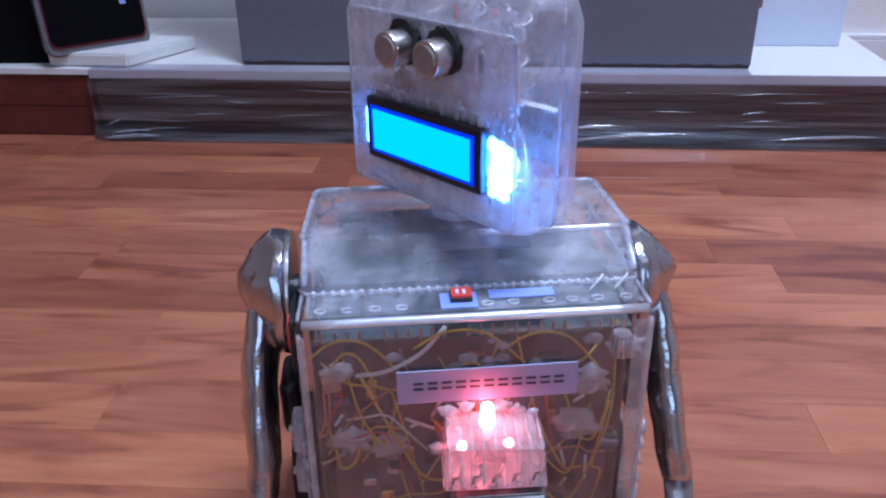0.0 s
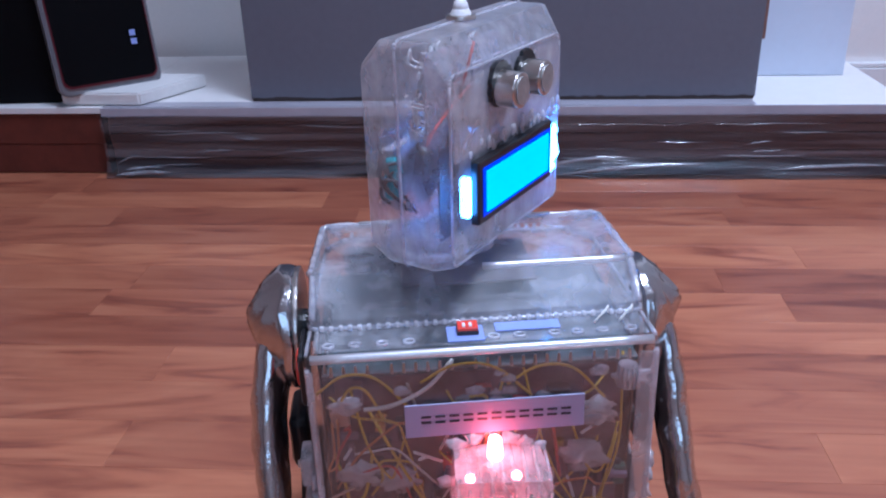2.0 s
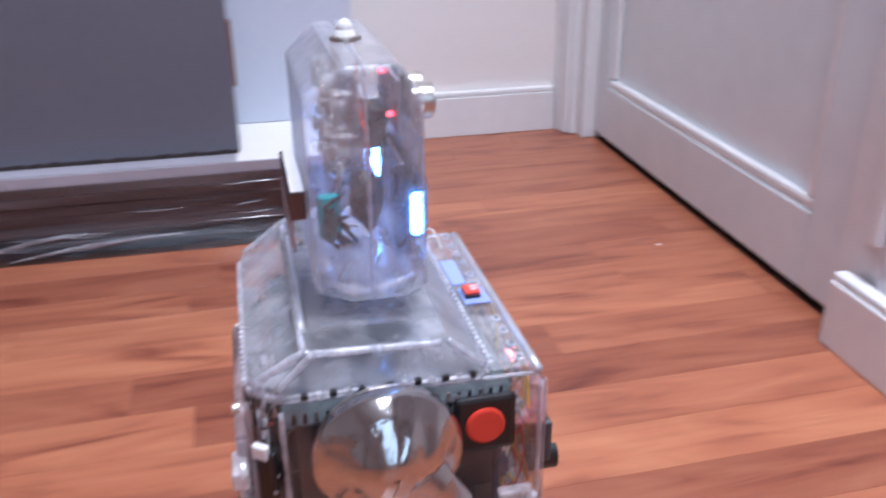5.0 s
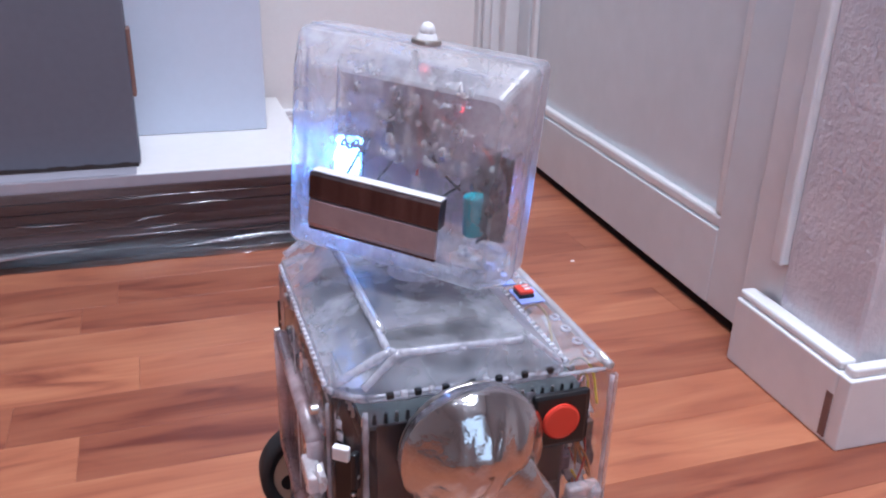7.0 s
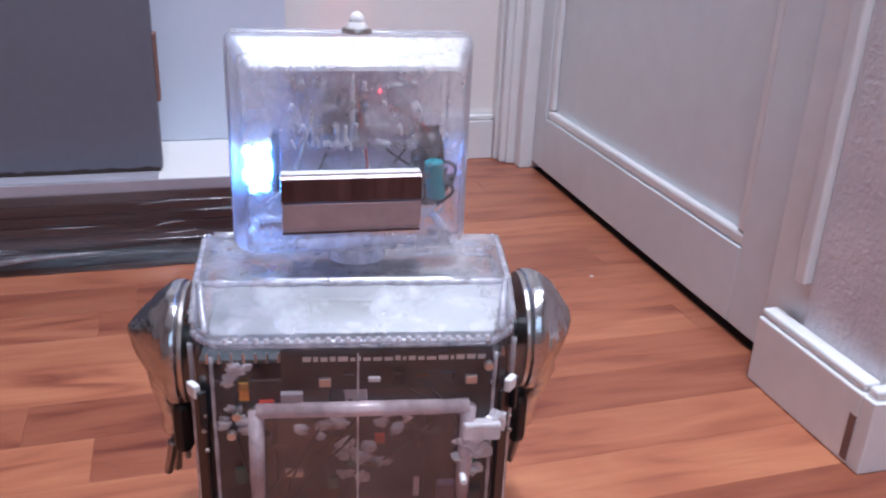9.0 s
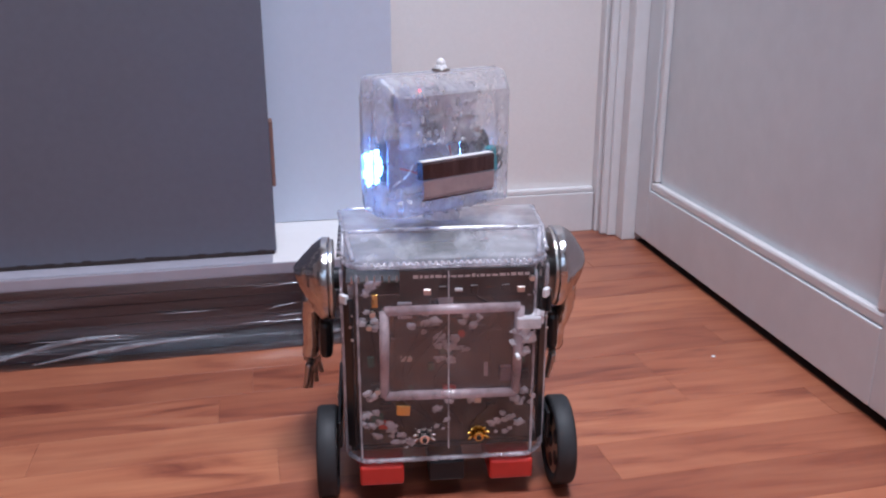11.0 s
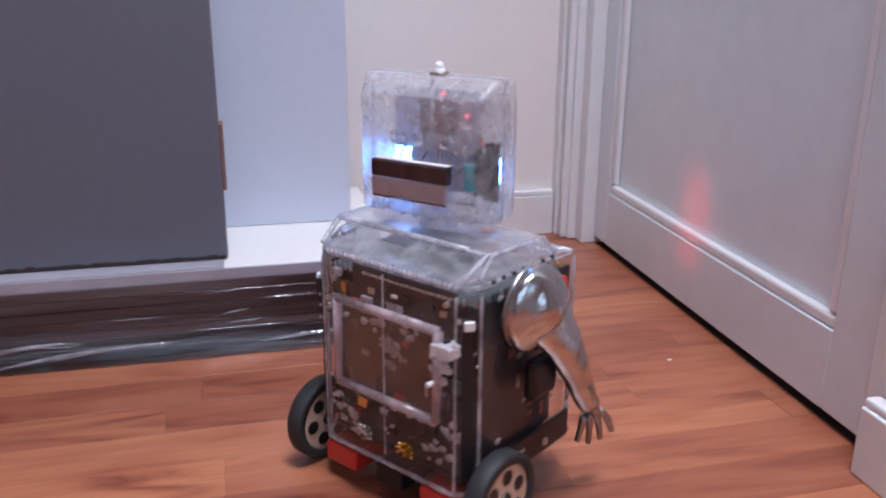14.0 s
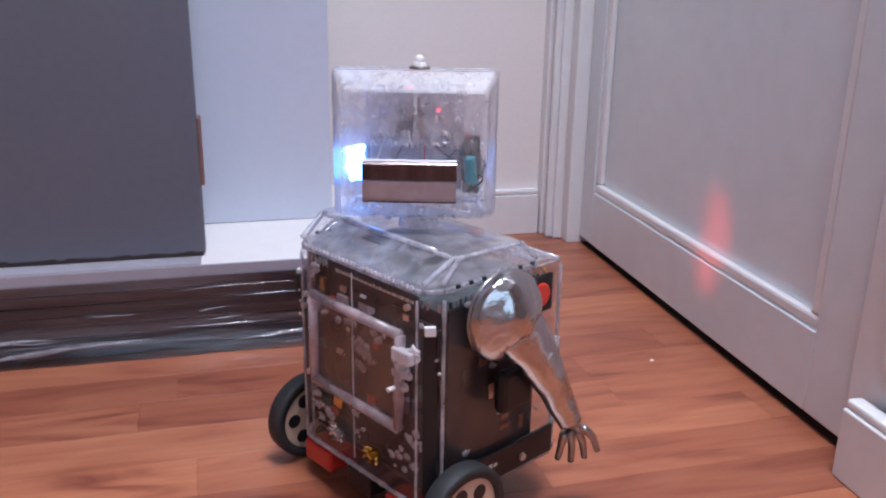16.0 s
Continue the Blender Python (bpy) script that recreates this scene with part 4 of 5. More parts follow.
PALEPART = surface("pale_component", (0.50, 0.45, 0.47), 0.45, spread=0.2)
VIOLETPART = surface("violet_grey_component", (0.16, 0.12, 0.16), 0.35, spread=0.3)
ORANGEWIRE = surface("orange_wire_sleeve", (0.55, 0.20, 0.06), 0.4, spread=0.1, relief=0)
# Milky, extra shiny plastic that paints highlights along the folds.
EDGEHIGHLIGHT = clear_plastic("whitened_edge_highlight", (0.97, 0.97, 0.98), 0.60, 0.28, 90, (0.95, 0.94, 0.97), 0.3, 0.35, 5.5)
COPPER = surface("copper_foil_strip", (0.30, 0.13, 0.07), 0.35, 0.7, spread=0.2)
SENSORBOX = surface("dark_grey_sensor_case", (0.06, 0.06, 0.065), 0.4, spread=0.15)
SIDELIP = clear_plastic("pale_side_strip", (0.95, 0.95, 0.97), 0.26, 0.10, 120, (0.94, 0.93, 0.96), 0.6)
DARKSHEET = surface("dark_brown_sheet", (0.024, 0.013, 0.011), 0.60, spread=0.7, grain=50, big=25, relief=0.2, depth=0.001)
SHEET = clear_plastic("thin_clear_sheet", (0.97, 0.95, 0.95), 0.02, 0.06, 90)
STRIP = clear_plastic("milky_top_strip", (0.97, 0.97, 0.98), 0.16, 0.15, 220, (0.94, 0.94, 0.97), 0.8)
LIP = clear_plastic("milky_glued_edge", (0.95, 0.95, 0.97), 0.62, 0.12, 120, (0.94, 0.93, 0.96), 0.5)
MILKGLUE = clear_plastic("white_hot_glue", (0.93, 0.93, 0.95), 0.72, 0.10, 150, (0.92, 0.88, 0.90), 0.3)
CHROME = surface("bright_chrome", (0.85, 0.83, 0.82), 0.10, 1.0, spread=0.05, relief=0.05)
FRONTPANE = clear_plastic("scratched_front_pane", (0.98, 0.97, 0.98), 0.022, 0.08, 200, (0.95, 0.93, 0.95), 0.9, 0.3, 1.0)
RIBCLEAR = clear_plastic("ribbed_clear_plastic", (0.97, 0.95, 0.95), 0.42, 0.05, 120)
make_body()


def make_hood():
    low, lip = plan(0.0016, Z1 + 0.0004, -0.0350, HD, 0.9), plan(0.0018, Z1 + 0.0040, -0.0345, HD - 0.0004, 0.8)
    high, top = plan(0.0022, Z1 + 0.0166, -0.0210, 0.0370, 0.25), plan(0.0036, Z1 + 0.0178, -0.0210, 0.0370, 0.25)
    hood = part("hood", loft([low, lip, high, top]), HOODCLEAR, robot, "frosted clear raised lid of the body")
    part("glue_bead", bead(low + low[:1], 0.0012, 0.0024), GLUE, hood, "lumpy milky glue bead", smooth=True)
    for i in (1, 3, 5, 8, 10, 12):
        part("corner_seam", bead([lip[i], high[i]], 0.0019, 0.0022), GLUE, hood, smooth=True)
    part("top_seam", bead(high[2:12], 0.0017, 0.0022), GLUE, hood, smooth=True)
    # Pale rods put in as the bright reflected line along the lid.
    part("top_edge", tube([Vector((0.004 + 0.006 * k, -0.0178, Z1 + 0.0172)) for k in range(11)], 0.0015, sides=14), EDGEHIGHLIGHT, hood, "pale rod added as a highlight on the fold", smooth=True)
    part("top_edge", tube([Vector((-0.048 + 0.010 * k, 0.0338, Z1 + 0.0172)) for k in range(10)], 0.0014, sides=14), EDGEHIGHLIGHT, hood, "pale rod added as a highlight on the fold", smooth=True)
    for sx in (-1, 1):
        for i in range(13):
            y = -0.028 + 0.0052 * i
            part("tooth", box(sx * 0.0685 - 0.001, sx * 0.0685 + 0.001, y, y + 0.0026, Z1 + 0.0004, Z1 + 0.003, 0.0004, segments=1), RIBCLEAR if i % 2 else BLACK, hood)
    for i in range(34):
        x = -0.064 + 0.0038 * i
        part("tooth", box(x, x + 0.0018, -0.0362, -0.0342, Z1 + 0.0006, Z1 + 0.0028, 0.0004, segments=1), LIP, hood)
    for i in range(27):
        x = -0.054 + 0.0040 * i
        part("tooth", box(x, x + 0.0020, 0.0560, 0.0576, Z1 + 0.0004, Z1 + 0.0030, 0.0004, segments=1), LIP, hood)
    part("inner_plate", box(-0.030, 0.028, -0.012, 0.030, Z1 + 0.006, Z1 + 0.0075, 0.0005), GREYISH, hood, "grey plate inside the lid")
    part("neck", cyl(0.013, 0.0090, pose(-0.001, 0.006, Z1 + 0.0220), 20, 0.011), RIBCLEAR, hood, "short clear neck")


GREYISH = surface("grey_plate", (0.12, 0.10, 0.11), 0.5, spread=0.5, big=30)
make_hood()

NECK = (-0.001, 0.006, 0.1945)


def ragged(r, depth, m, seed):
    """A disc with an uneven, hand-cut rim."""
    rings = []
    for z in (-depth / 2, depth / 2):
        rings.append([m @ Vector((r * q * math.cos(a), r * q * math.sin(a), z)) for a, q in [(2 * math.pi * k / 36, 1 + 0.16 * noise.noise(Vector((k * 0.45, seed * 300, 0))) + 0.10 * noise.noise(Vector((k * 1.3, seed * 90, 5)))) for k in range(36)]])
    return loft(rings)


def make_head():
    w, h = 0.0495, 0.0885

    def ring(ix, it, ib, y):
        r = rounded_ring(w - ix, (h - it - ib) / 2, 0.0035, 0)
        return [(q, y, v + (h - it + ib) / 2) for q, v, _ in r]
    shell = loft([ring(0.0045, 0.0125, 0.0035, -0.0190), ring(0.0030, 0.0108, 0.0018, -0.0182), ring(0.0002, 0.0004, 0.0, -0.0115), ring(0.0, 0.0, 0.0, -0.0095), ring(0.0, 0.0, 0.0, 0.0055),
                  ring(0.0005, 0.0006, 0.0, 0.0075), ring(0.0058, 0.0100, 0.0020, 0.0178), ring(0.0070, 0.0115, 0.0035, 0.0188)])
    head = part("head", shell, HEADCLEAR, robot, "hazy clear plastic head box with a screen mouth")
    head.matrix_basis = pose(*NECK)
    fr = ring(0.0036, 0.0116, 0.0026, -0.0186)
    part("face_seam", bead(fr[::1] + fr[:1], 0.0007), GLUE, head, smooth=True)
    lo = [p for p in ring(0.0, 0.0, 0.0, 0.0)]
    part("middle_seam", bead(lo + lo[:1], 0.0008), GLUE, head, smooth=True)
    part("base_glue", bead([(-0.040, -0.0150, 0.004), (0.040, -0.0150, 0.004), (0.043, 0.0, 0.001), (0.040, 0.013, 0.004), (-0.040, 0.013, 0.004), (-0.043, 0.0, 0.001), (-0.040, -0.0150, 0.004)], 0.0022), GLUE, head, "lumpy glue along the base", smooth=True)
    # screen
    bez = part("screen_bezel", box(-0.0325, 0.0325, -0.0222, -0.0188, 0.0160, 0.0420, 0.0008), BLACK, head, "black bezel of a lit cyan screen")
    part("screen_edge", box(-0.0295, 0.0295, -0.0226, -0.0223, 0.0190, 0.0390), EDGEBLUE, bez, "deep blue screen border")
    part("screen", box(-0.0275, 0.0275, -0.0231, -0.0227, 0.0206, 0.0374), SCREEN, bez, "lit cyan screen")
    part("screen_back", box(-0.0315, 0.0315, -0.0187, -0.0165, 0.0165, 0.0415, 0.0006), BLACK, bez)
    bulb = ball(0.0078, pose(0.0388, -0.0172, 0.0270), sub=3, squash=(0.74, 0.52, 1.20), rough=0.55)
    for x, z, q in ((0.0352, 0.0360, 0.0026), (0.0428, 0.0345, 0.0028), (0.0432, 0.0230, 0.0030), (0.0360, 0.0180, 0.0026), (0.0410, 0.0172, 0.0024)):
        ball(q, pose(x, -0.0185, z), bulb, squash=(1, 0.6, 1), rough=0.6)
    part("blue_led", bulb, LEDBLUE, head, "blinding blue-white light at the screen end", smooth=True)
    part("blue_led", box(-0.0365, -0.0327, -0.0200, -0.0160, 0.0195, 0.0365, 0.0015), LEDBLUE, head, "blinding blue-white light at the screen end")
    g = random.Random(31)
    for i in range(26):
        x = g.uniform(-0.034, 0.046)
        part("glue_drop", ball(g.uniform(0.0009, 0.0021), pose(x, -0.0195, g.uniform(0.0428, 0.0475)), squash=(0.8, 0.5, 1.5), rough=0.7), GLUE, head, "clear drop of hot glue", smooth=True)
    for i in range(22):
        a = 2 * math.pi * i / 22
        part("glue_drop", ball(g.uniform(0.0018, 0.0028), pose(0.039 * math.cos(a), 0.0140 * math.sin(a), 0.0005 + g.uniform(-0.0006, 0.0010)), squash=(1, 1, 0.8), rough=0.7), GLUE, head, "clear drop of hot glue", smooth=True)
    # Added black plates stop this light from showing through the back.
    part("led_backing", box(-0.0405, -0.0300, -0.0108, -0.0100, 0.0100, 0.0470, 0.0002), BLACK, head, "added black plate that blocks the light beside it")
    part("led_backing", box(-0.0324, -0.0317, -0.0164, -0.0110, 0.0100, 0.0470, 0.0002), BLACK, head, "added black plate that blocks the light beside it")
    part("dark_clip", ball(0.0085, pose(-0.0345, -0.0010, 0.036), squash=(0.8, 0.7, 1.3), rough=0.4), BLACK, head, "dark blob of wires inside the head", smooth=True)
    part("face_plate", box(-0.043, 0.043, -0.0186, -0.0180, 0.0440, 0.0740), FACEPLATE, head, "scratched frosted face plate")
    part("face_plate", box(-0.043, 0.043, -0.0186, -0.0180, 0.0050, 0.0155), FACEPLATE, head, "scratched frosted face plate")
    # eyes
    for x in (-0.0108, 0.0108):
        eye_ = part("eye", cyl(0.0070, 0.0100, pose(x, -0.0235, 0.0655, 90), 28, bevel=0.0007), STEEL, head, "round metal sensor eye", smooth=False)
        part("eye_ring", ragged(0.0088, 0.0020, pose(x + 0.0004, -0.0196, 0.0672, 90), x), BLACK, eye_, "ragged black hole round the eye")
        part("eye_mesh", cyl(0.0054, 0.0008, pose(x, -0.02865, 0.0655, 90), 24), GREYMESH, eye_, "grey sensor mesh")
    # inside
    part("sensor_board", box(-0.023, 0.023, -0.0155, -0.0143, 0.056, 0.077, 0.0003), HAZEBOARD, head, "pale violet sensor board")
    part("screen_board", box(-0.029, 0.029, -0.0160, -0.0146, 0.011, 0.045, 0.0003), HAZEBOARD, head, "pale violet screen board")
    g = random.Random(3)
    for row, z in enumerate((0.076, 0.069, 0.060, 0.051, 0.045)):
        for i in range(13):
            x = -0.026 + 0.0042 * i + g.uniform(-0.001, 0.001)
            if g.random() < 0.9:
                hh, ww, yy = g.uniform(0.0014, 0.0034), g.uniform(0.0008, 0.0018), 0.0060 + g.uniform(0, 0.005)
                mt = g.choice([PALEGREY, PALEGREY, WHITEPL, WHITEPL, PALEGREY, STEEL])
                if g.random() < 0.6:
                    p = [(x - ww, 0.0010, z - hh), (x - ww * 1.2, yy, z - hh * 0.6), (x, yy, z + hh), (x + ww * 1.2, yy, z - hh * 0.3), (x + ww, 0.0010, z - hh)]
                    part("component_lead", tube(smooth_path(p, 4), 0.00055, sides=5), mt, head, smooth=True)
                else:
                    part("component", cyl(ww * 0.8, hh * 1.7, pose(x, yy, z, 0, g.choice((0, 0, 90, 20)), 0), 8, bevel=0.0002), mt, head)
    part("servo", box(-0.006, 0.012, -0.013, 0.000, 0.046, 0.062, 0.001), BLACK, head, "black block inside the head")
    part("perf_board", box(-0.030, 0.030, -0.0005, 0.0008, 0.041, 0.080, 0.0002), PERF, head, "clear grid board")
    part("mast", cyl(0.0013, 0.042, pose(0, 0.004, 0.0650), 10), WHITEPL, head)
    prof = [(0.0192, 0.0366), (0.0240, 0.0370), (0.0250, 0.0360), (0.0250, 0.0265), (0.0240, 0.0262), (0.0192, 0.0262)]
    up = part("back_bracket", loft([[(x, y, z) for y, z in prof] for x in (-0.0255, 0.0305)]), CELL, head, "dark brown striped bracket on the back of the head")
    part("bracket_top", box(-0.0253, 0.0303, 0.0194, 0.0240, 0.0372, 0.0379, 0.0002), WHITEPL, up, "bright top edge")
    prof = [(0.0238, 0.0259), (0.0252, 0.0256), (0.0254, 0.0160), (0.0244, 0.0138), (0.0234, 0.0140), (0.0238, 0.0165)]
    part("bracket_flap", loft([[(x, y, z) for y, z in prof] for x in (-0.0253, 0.0303)]), FLAP, up, "paler lower flap with vertical streaks")
    part("bracket_lip", box(-0.0253, 0.0303, 0.0236, 0.0246, 0.0128, 0.0137, 0.0002), CELL, up, "dark lower edge")
    part("capacitor", cyl(0.0041, 0.0165, pose(-0.0340, 0.0120, 0.030, 0, 6), 16, bevel=0.001), TEAL, head, "teal capacitor")
    for i in range(7):
        p = [(g.uniform(-0.04, 0.04), 0.0, g.uniform(0.01, 0.03)), (g.uniform(-0.045, 0.045), g.uniform(-0.01, 0.012), g.uniform(0.02, 0.06)), (g.uniform(-0.03, 0.03), -0.004, g.uniform(0.05, 0.08))]
        part("wire", tube(smooth_path(p, 6), 0.0006, sides=5), g.choice([BLACK, REDWIRE, WHITEWIRE, BLACK]), head, smooth=True)
    for i in range(5):
        p = [(-0.030 - 0.002 * i, 0.006, 0.042 - 0.004 * i), (-0.040 + g.uniform(-.003, .003), 0.014, 0.032 + g.uniform(-.006, .006)), (-0.036, 0.010 - 0.002 * i, 0.018)]
        part("wire", tube(smooth_path(p, 6), 0.0007, sides=5), BLACK, head, smooth=True)
    for x, z in ((0.004, 0.075), (-0.014, 0.062)):
        part("small_led", ball(0.0012, pose(x, -0.0130, z)), LEDSMALL, head, "tiny lit red led", smooth=True)
    head.data.transform(Matrix.Translation((0.0025, 0, 0)))
    for piece in head.children:
        piece.matrix_basis = pose(0.0025, 0, 0)
    for piece in [head] + list(head.children) + [q for piece in head.children for q in piece.children]:
        piece.data.transform(Matrix.Diagonal((1, 1.1, 1, 1)))
    # knob on top
    kn = part("top_knob", cyl(0.0062, 0.0018, pose(0, 0.0, h + 0.0012), 20, 0.0058, bevel=0.0005), STEEL, head, "white bulb on a metal washer")
    part("bulb", ball(0.0032, pose(0, 0.0, h + 0.0045), squash=(1, 1, 1.25)), WHITEPL, kn, "white bulb", smooth=True)
    part("bulb_foot", cyl(0.0045, 0.0025, pose(0, 0.0, h + 0.0030), 16, 0.0034, bevel=0.0005), WHITEPL, kn)
    return head


HAZEBOARD = surface("pale_violet_board", (0.34, 0.32, 0.40), 0.45, spread=0.25, grain=120)
FACEPLATE = clear_plastic("scratched_face_plate", (0.98, 0.98, 0.99), 0.34, 0.25, 180, (0.93, 0.92, 0.96), 0.75)
GREYMESH = surface("grey_sensor_mesh", (0.42, 0.41, 0.40), 0.5, 0.7, grain=400, spread=0.3)
PALEGREY = surface("pale_grey_parts", (0.45, 0.44, 0.46), 0.4, spread=0.2)
PERF = clear_plastic("clear_grid_board", (0.93, 0.92, 0.95), 0.30, 0.1, 200)
head = make_head()


def make_arm(s):
    """s: -1 the robot's right arm, 1 its left."""
    dome = bmesh.new()
    rings = []
    OUT, cz = (0.0050, 0.1490) if s < 0 else (0.0025, 0.1450)
    prof = [(0.0255, 0.0715, 0.0), (0.0278, 0.0735, 0.0), (0.0275, 0.0775, 0.0005), (0.0205, 0.0845, 0.0025), (0.0120, 0.0905, 0.0045), (0.0035, 0.0955, 0.0065)]
    for i in range(21):
        u = i / 20 * (len(prof) - 1)
        q, u = min(int(u), len(prof) - 2), u - min(int(u), len(prof) - 2)
        r, x, up_ = (prof[q][e] * (1 - u) + prof[q + 1][e] * u for e in range(3))
        row = []
        for a in [2 * math.pi * e / 48 for e in range(48)]:
            y_, z_ = r * math.cos(a), up_ + r * 1.02 * math.sin(a)
            big_ = 0.0024 * noise.noise(Vector((y_ * 60, z_ * 60, s * 3.0))) if i > 3 else 0
            pleat = 0.0017 * noise.noise(Vector((y_ * 330 + z_ * 90, z_ * 50, s * 7.0))) * min(1.0, i / 6)
            row.append((s * (x + OUT + big_ + pleat), 0.008 + y_, cz + z_))
        rings.append(row)
    loft(rings, dome)
    path = smooth_path([(s * (0.0820 + OUT), 0.006, cz - 0.004), (s * (0.0860 + OUT), -0.006, 0.128), (s * (0.0875 + OUT), -0.019, 0.107), (s * 0.0915, -0.032, 0.086), (s * 0.094, -0.041, 0.069)], 6)
    k = len(path)
    rings = []
    for i, p in enumerate(path):
        t = i / (k - 1)
        d = (path[min(i + 1, k - 1)] - path[max(i - 1, 0)]).normalized()
        side_ = Vector((1, 0, 0))
        up = d.cross(side_).normalized()
        a, b = 0.0090 * (1 - t) + 0.0068 * t, 0.0180 * (1 - t) ** 1.2 + 0.0082 * (1 - (1 - t) ** 1.2)
        rings.append([p + side_ * a * math.cos(q) * (1 + 0.15 * noise.noise(p * 120 + Vector((q, 0, s)))) + up * b * math.sin(q) * (1 + 0.10 * noise.noise(p * 90 + Vector((0, q, s)))) for q in [2 * math.pi * j / 18 for j in range(18)]])
    loft(rings, dome)
    arm = part("arm", dome, FOIL, robot, "silver foil arm with a domed shoulder", smooth=True)
    part("shoulder_ring", cyl(0.0272, 0.0022, pose(s * (0.0712 + OUT), 0.008, cz, 0, 90), 32, bevel=0.0006), STEEL, arm, "bright metal shoulder ring")
    part("shoulder_axle", cyl(0.0075, 0.008, pose(s * 0.0725, 0.008, cz, 0, 90), 16), BLACK, arm, "black shoulder axle")
    part("elbow_pad", box(s * 0.0800 - 0.0045, s * 0.0800 + 0.0045, -0.016, 0.012, 0.086, 0.114, 0.004), BLACK, arm, "black pad under the arm")
    # gripper with fingers
    palm = loft([[(s * 0.094 + 0.0068 * math.cos(q), -0.041 - 0.008 * t + 0.0095 * math.sin(q) * 0.8, 0.070 - 0.012 * t + 0.004 * math.sin(q)) for q in [2 * math.pi * j / 12 for j in range(12)]] for t in (0, 0.5, 1)])
    grip = part("gripper", palm, FOILDARK, arm, "dull metal gripper with fingers", smooth=True)
    for i, (dx, dy, dz) in enumerate(((-0.004, -0.016, -0.020), (-0.001, -0.012, -0.024), (0.002, -0.007, -0.025), (0.004, 0.000, -0.020))):
        b0 = Vector((s * 0.094 + dx * 0.4, -0.0525 + i * 0.0048, 0.0600))
        p = smooth_path([b0, b0 + Vector((dx * 0.4, dy * 0.55, dz * 0.45)), b0 + Vector((dx, dy * 0.8, dz))], 4)
        part("finger", tube(p, [0.0031 - 0.0010 * j / (len(p) - 1) for j in range(len(p))], sides=8), FOILDARK, grip, smooth=True)
    return arm


FOILDARK = surface("dull_foil", (0.42, 0.38, 0.36), 0.3, 0.9, grain=40, spread=0.2, relief=0.4, depth=0.002)
make_arm(-1)
make_arm(1)

WHEEL_R, WHEEL_Y = 0.0310, 0.040


def make_wheel(s):
    t = bmesh.new()
    prof = ((0.0240, -0.006), (0.0298, -0.0066), (WHEEL_R, -0.0050), (WHEEL_R, 0.0050), (0.0298, 0.0066), (0.0240, 0.006))
    n = 40
    rings = [[(x, r * math.cos(a), r * math.sin(a)) for r, x in prof] for a in [2 * math.pi * k / n for k in range(n)]]
    loft(rings + rings[:1], t, caps=False)
    w = part("wheel", t, RUBBER, robot, "black rubber wheel with a slotted cream hub", smooth=True)
    w.matrix_basis = pose(s * 0.0800, WHEEL_Y, WHEEL_R + 0.0003)
    hub = bmesh.new()
    cyl(0.0243, 0.0095, pose(0, 0, 0, 0, 90), 40, bm=hub, bevel=0.001)
    rim = part("rim", hub, CREAM, w, "cream plastic rim")
    for k in range(6):
        a = math.pi * k / 3
        for e in (-1, 1):
            part("slot", cyl(0.0050, 0.0006, pose(e * 0.0050, 0.0155 * math.cos(a), 0.0155 * math.sin(a), 0, 90), 14), BLACK, rim)
    part("hub_cap", cyl(0.0055, 0.0125, pose(0, 0, 0, 0, 90), 18, bevel=0.0008), BLACK, rim)
    return w


wheel_r, wheel_l = make_wheel(-1), make_wheel(1)


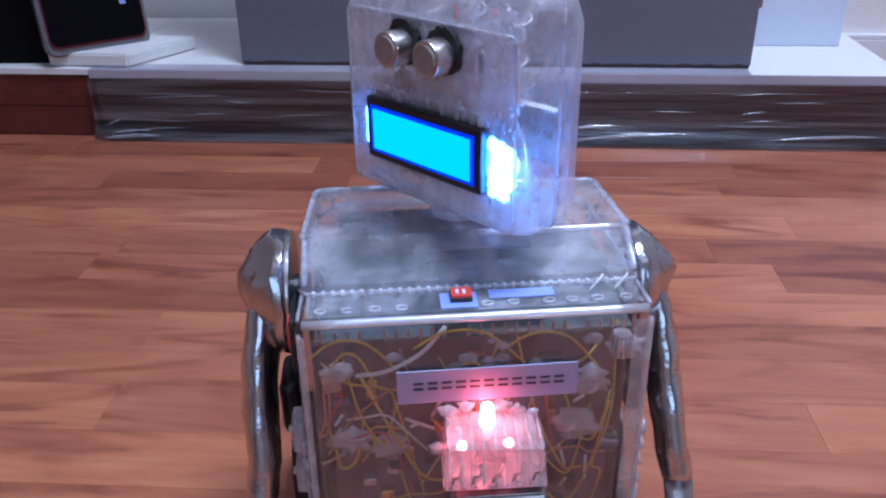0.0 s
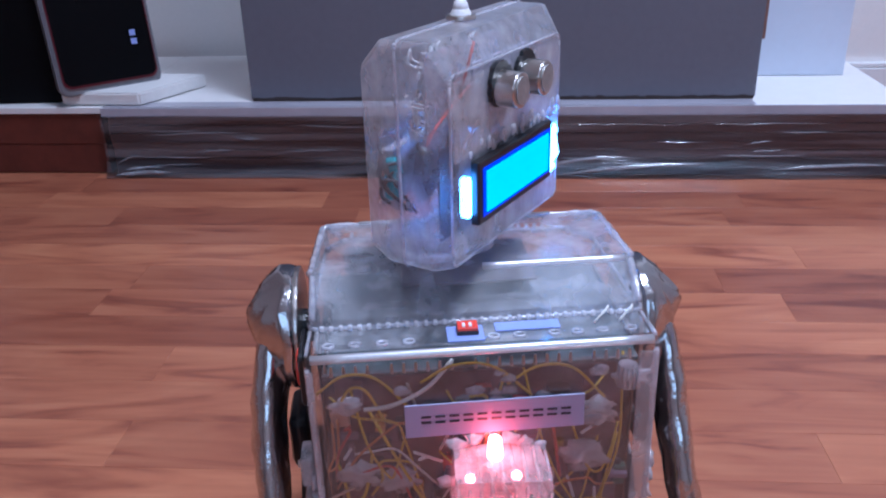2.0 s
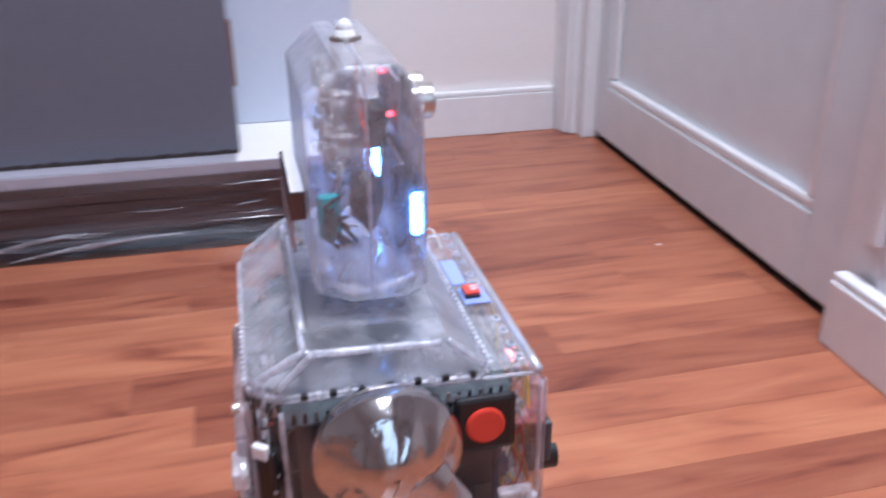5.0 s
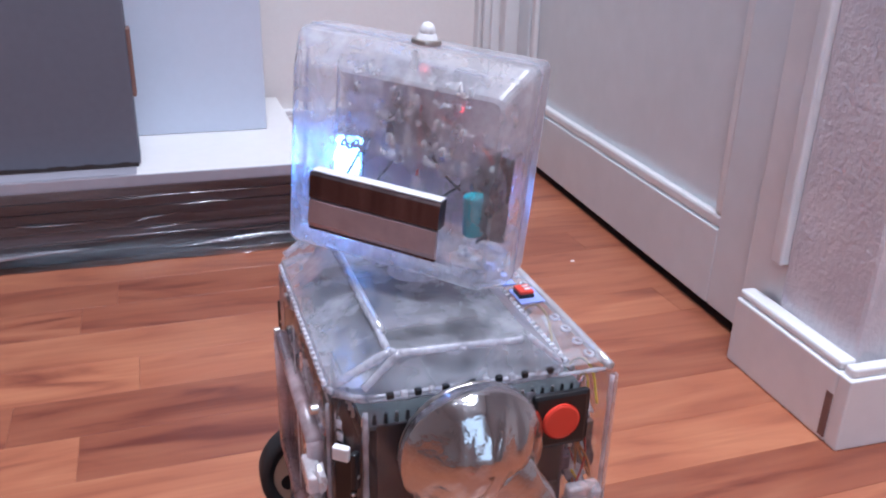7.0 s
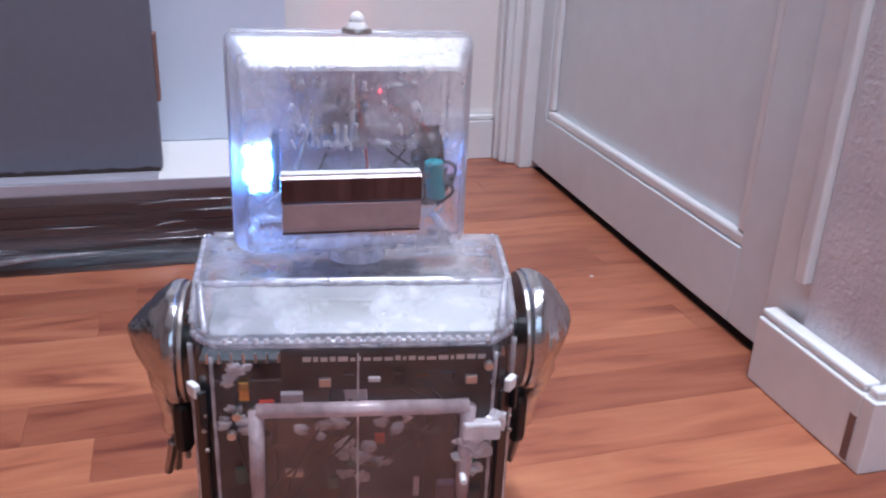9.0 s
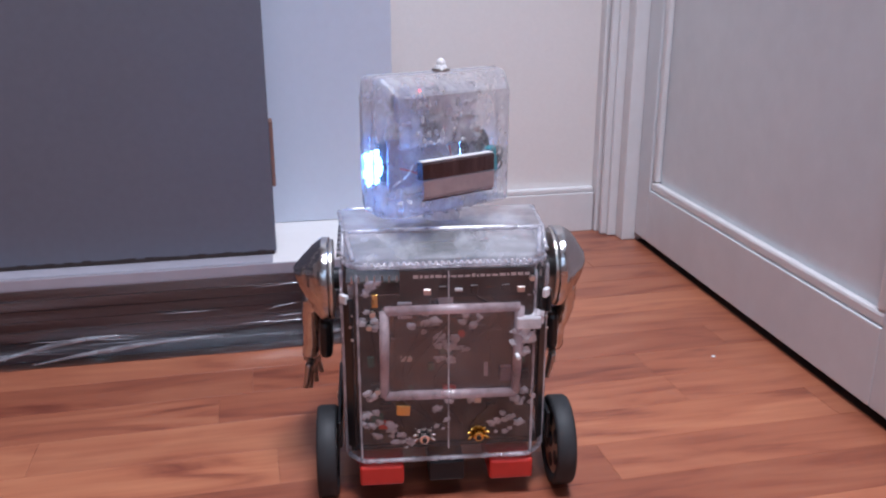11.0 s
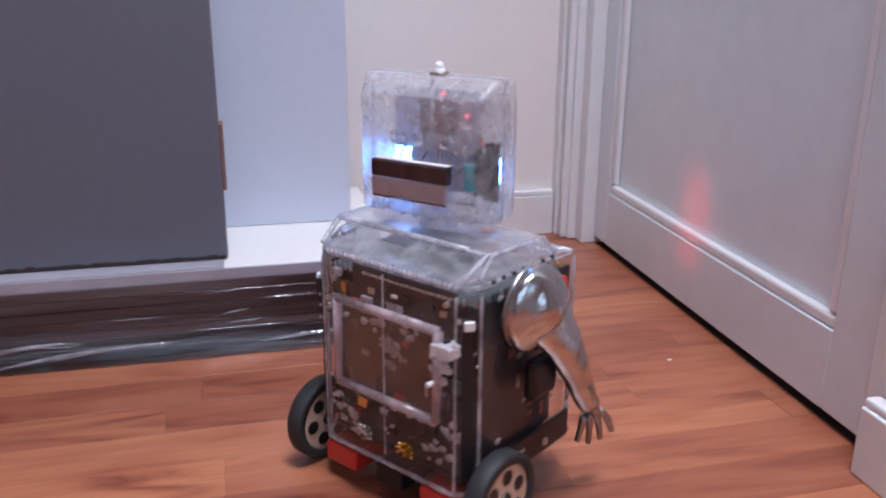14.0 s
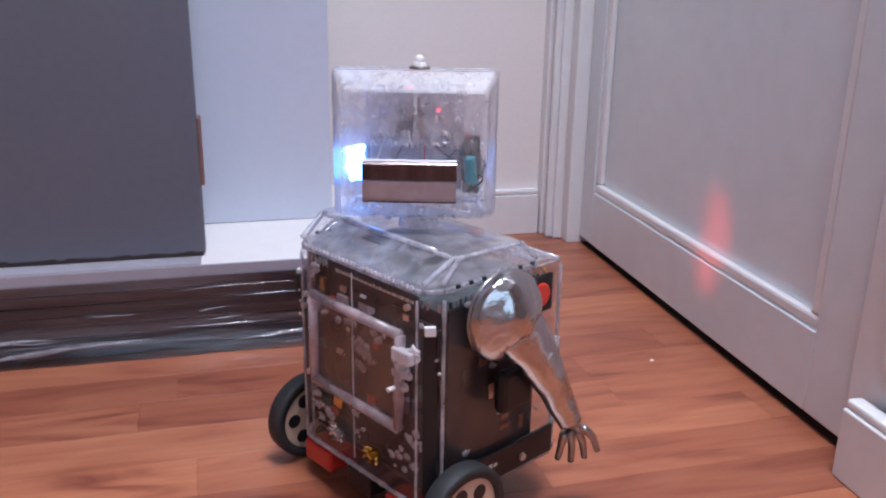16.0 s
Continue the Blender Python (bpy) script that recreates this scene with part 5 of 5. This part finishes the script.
# ---- movement ----
# robot: seconds, x, y, turn;  head: seconds, turn on the body, lean to one side where it leans
DRIVE = [
    (0, -0.764, -0.903, 9), (2.6, -0.764, -0.902, 9), (2.8, -0.762, -0.900, 14.5), (3, -0.751, -0.896, 39), (3.25, -0.739, -0.882, 68), (3.5, -0.726, -0.864, 90),
    (3.75, -0.666, -0.841, 92), (4, -0.604, -0.814, 94), (4.2, -0.572, -0.785, 95), (4.5, -0.511, -0.781, 93), (5, -0.419, -0.780, 90), (5.4, -0.372, -0.779, 90.5),
    (6.2, -0.345, -0.777, 90.5), (7.5, -0.345, -0.777, 90.5), (8, -0.347, -0.776, 91), (8.4, -0.348, -0.770, 95), (8.5, -0.349, -0.767, 101), (8.7, -0.360, -0.751, 130),
    (8.85, -0.372, -0.745, 155), (9, -0.380, -0.742, 170), (9.2, -0.386, -0.722, 173), (9.5, -0.383, -0.678, 175), (9.8, -0.378, -0.625, 174.5), (10.2, -0.370, -0.570, 174),
    (10.6, -0.367, -0.535, 173.7), (11.2, -0.366, -0.518, 173.5), (12.5, -0.366, -0.518, 173.5), (13.55, -0.365, -0.520, 173), (13.65, -0.358, -0.521, 166), (13.8, -0.341, -0.524, 147),
    (14, -0.332, -0.538, 126), (14.2, -0.331, -0.545, 119), (14.5, -0.331, -0.545, 118.5), (16, -0.331, -0.548, 118.5),
]
HEAD = [
    (0.0, -50), (1.15, -50), (1.3, -28), (1.4, -2), (1.5, 24), (1.65, 46), (1.9, 54), (2.8, 50), (3.0, 12), (3.1, -2), (3.3, -4), (3.5, 0), (5.5, 0), (6.2, 20, -2), (6.8, 48, -4.5), (8.4, 50, -4.5), (8.5, 48, -4), (8.7, 30, -2), (8.85, 14), (9.0, 6),
    (10.3, 6), (11.0, 30), (11.6, 50), (13.5, 50), (13.6, 40), (13.7, 18), (13.8, 22), (13.9, 18), (14.0, 7), (14.1, -4), (14.2, -28), (14.3, -52), (14.4, -56), (15.65, -56), (15.72, -46), (15.8, 2), (15.9, 40), (16.0, 47),
]


def motions():
    walk(robot, [(t, pose(x, y, 0, 0, 0, a)) for t, x, y, a in DRIVE])
    walk(head, [(t, pose(*NECK, 0, 0, a) @ pose(0, 0, 0.050, 0, lean[0] if lean else 0, 0) @ pose(0, 0, -0.051 if lean else -0.050)) for t, a, *lean in HEAD])
    for w, s in ((wheel_r, -1), (wheel_l, 1)):
        rows, roll, last = [], 0.0, None
        for t, x, y, a in DRIVE:
            c, d = math.cos(radians(a)), math.sin(radians(a))
            hx, hy = x + c * s * 0.0800 - d * WHEEL_Y, y + d * s * 0.0800 + c * WHEEL_Y
            if last:
                f = Vector((math.sin(radians(a)), -math.cos(radians(a))))
                roll += math.degrees((Vector((hx, hy)) - last).dot(f) / WHEEL_R)
            last = Vector((hx, hy))
            rows.append((t, pose(s * 0.0800, WHEEL_Y, WHEEL_R + 0.0003, roll)))
        walk(w, rows)


motions()
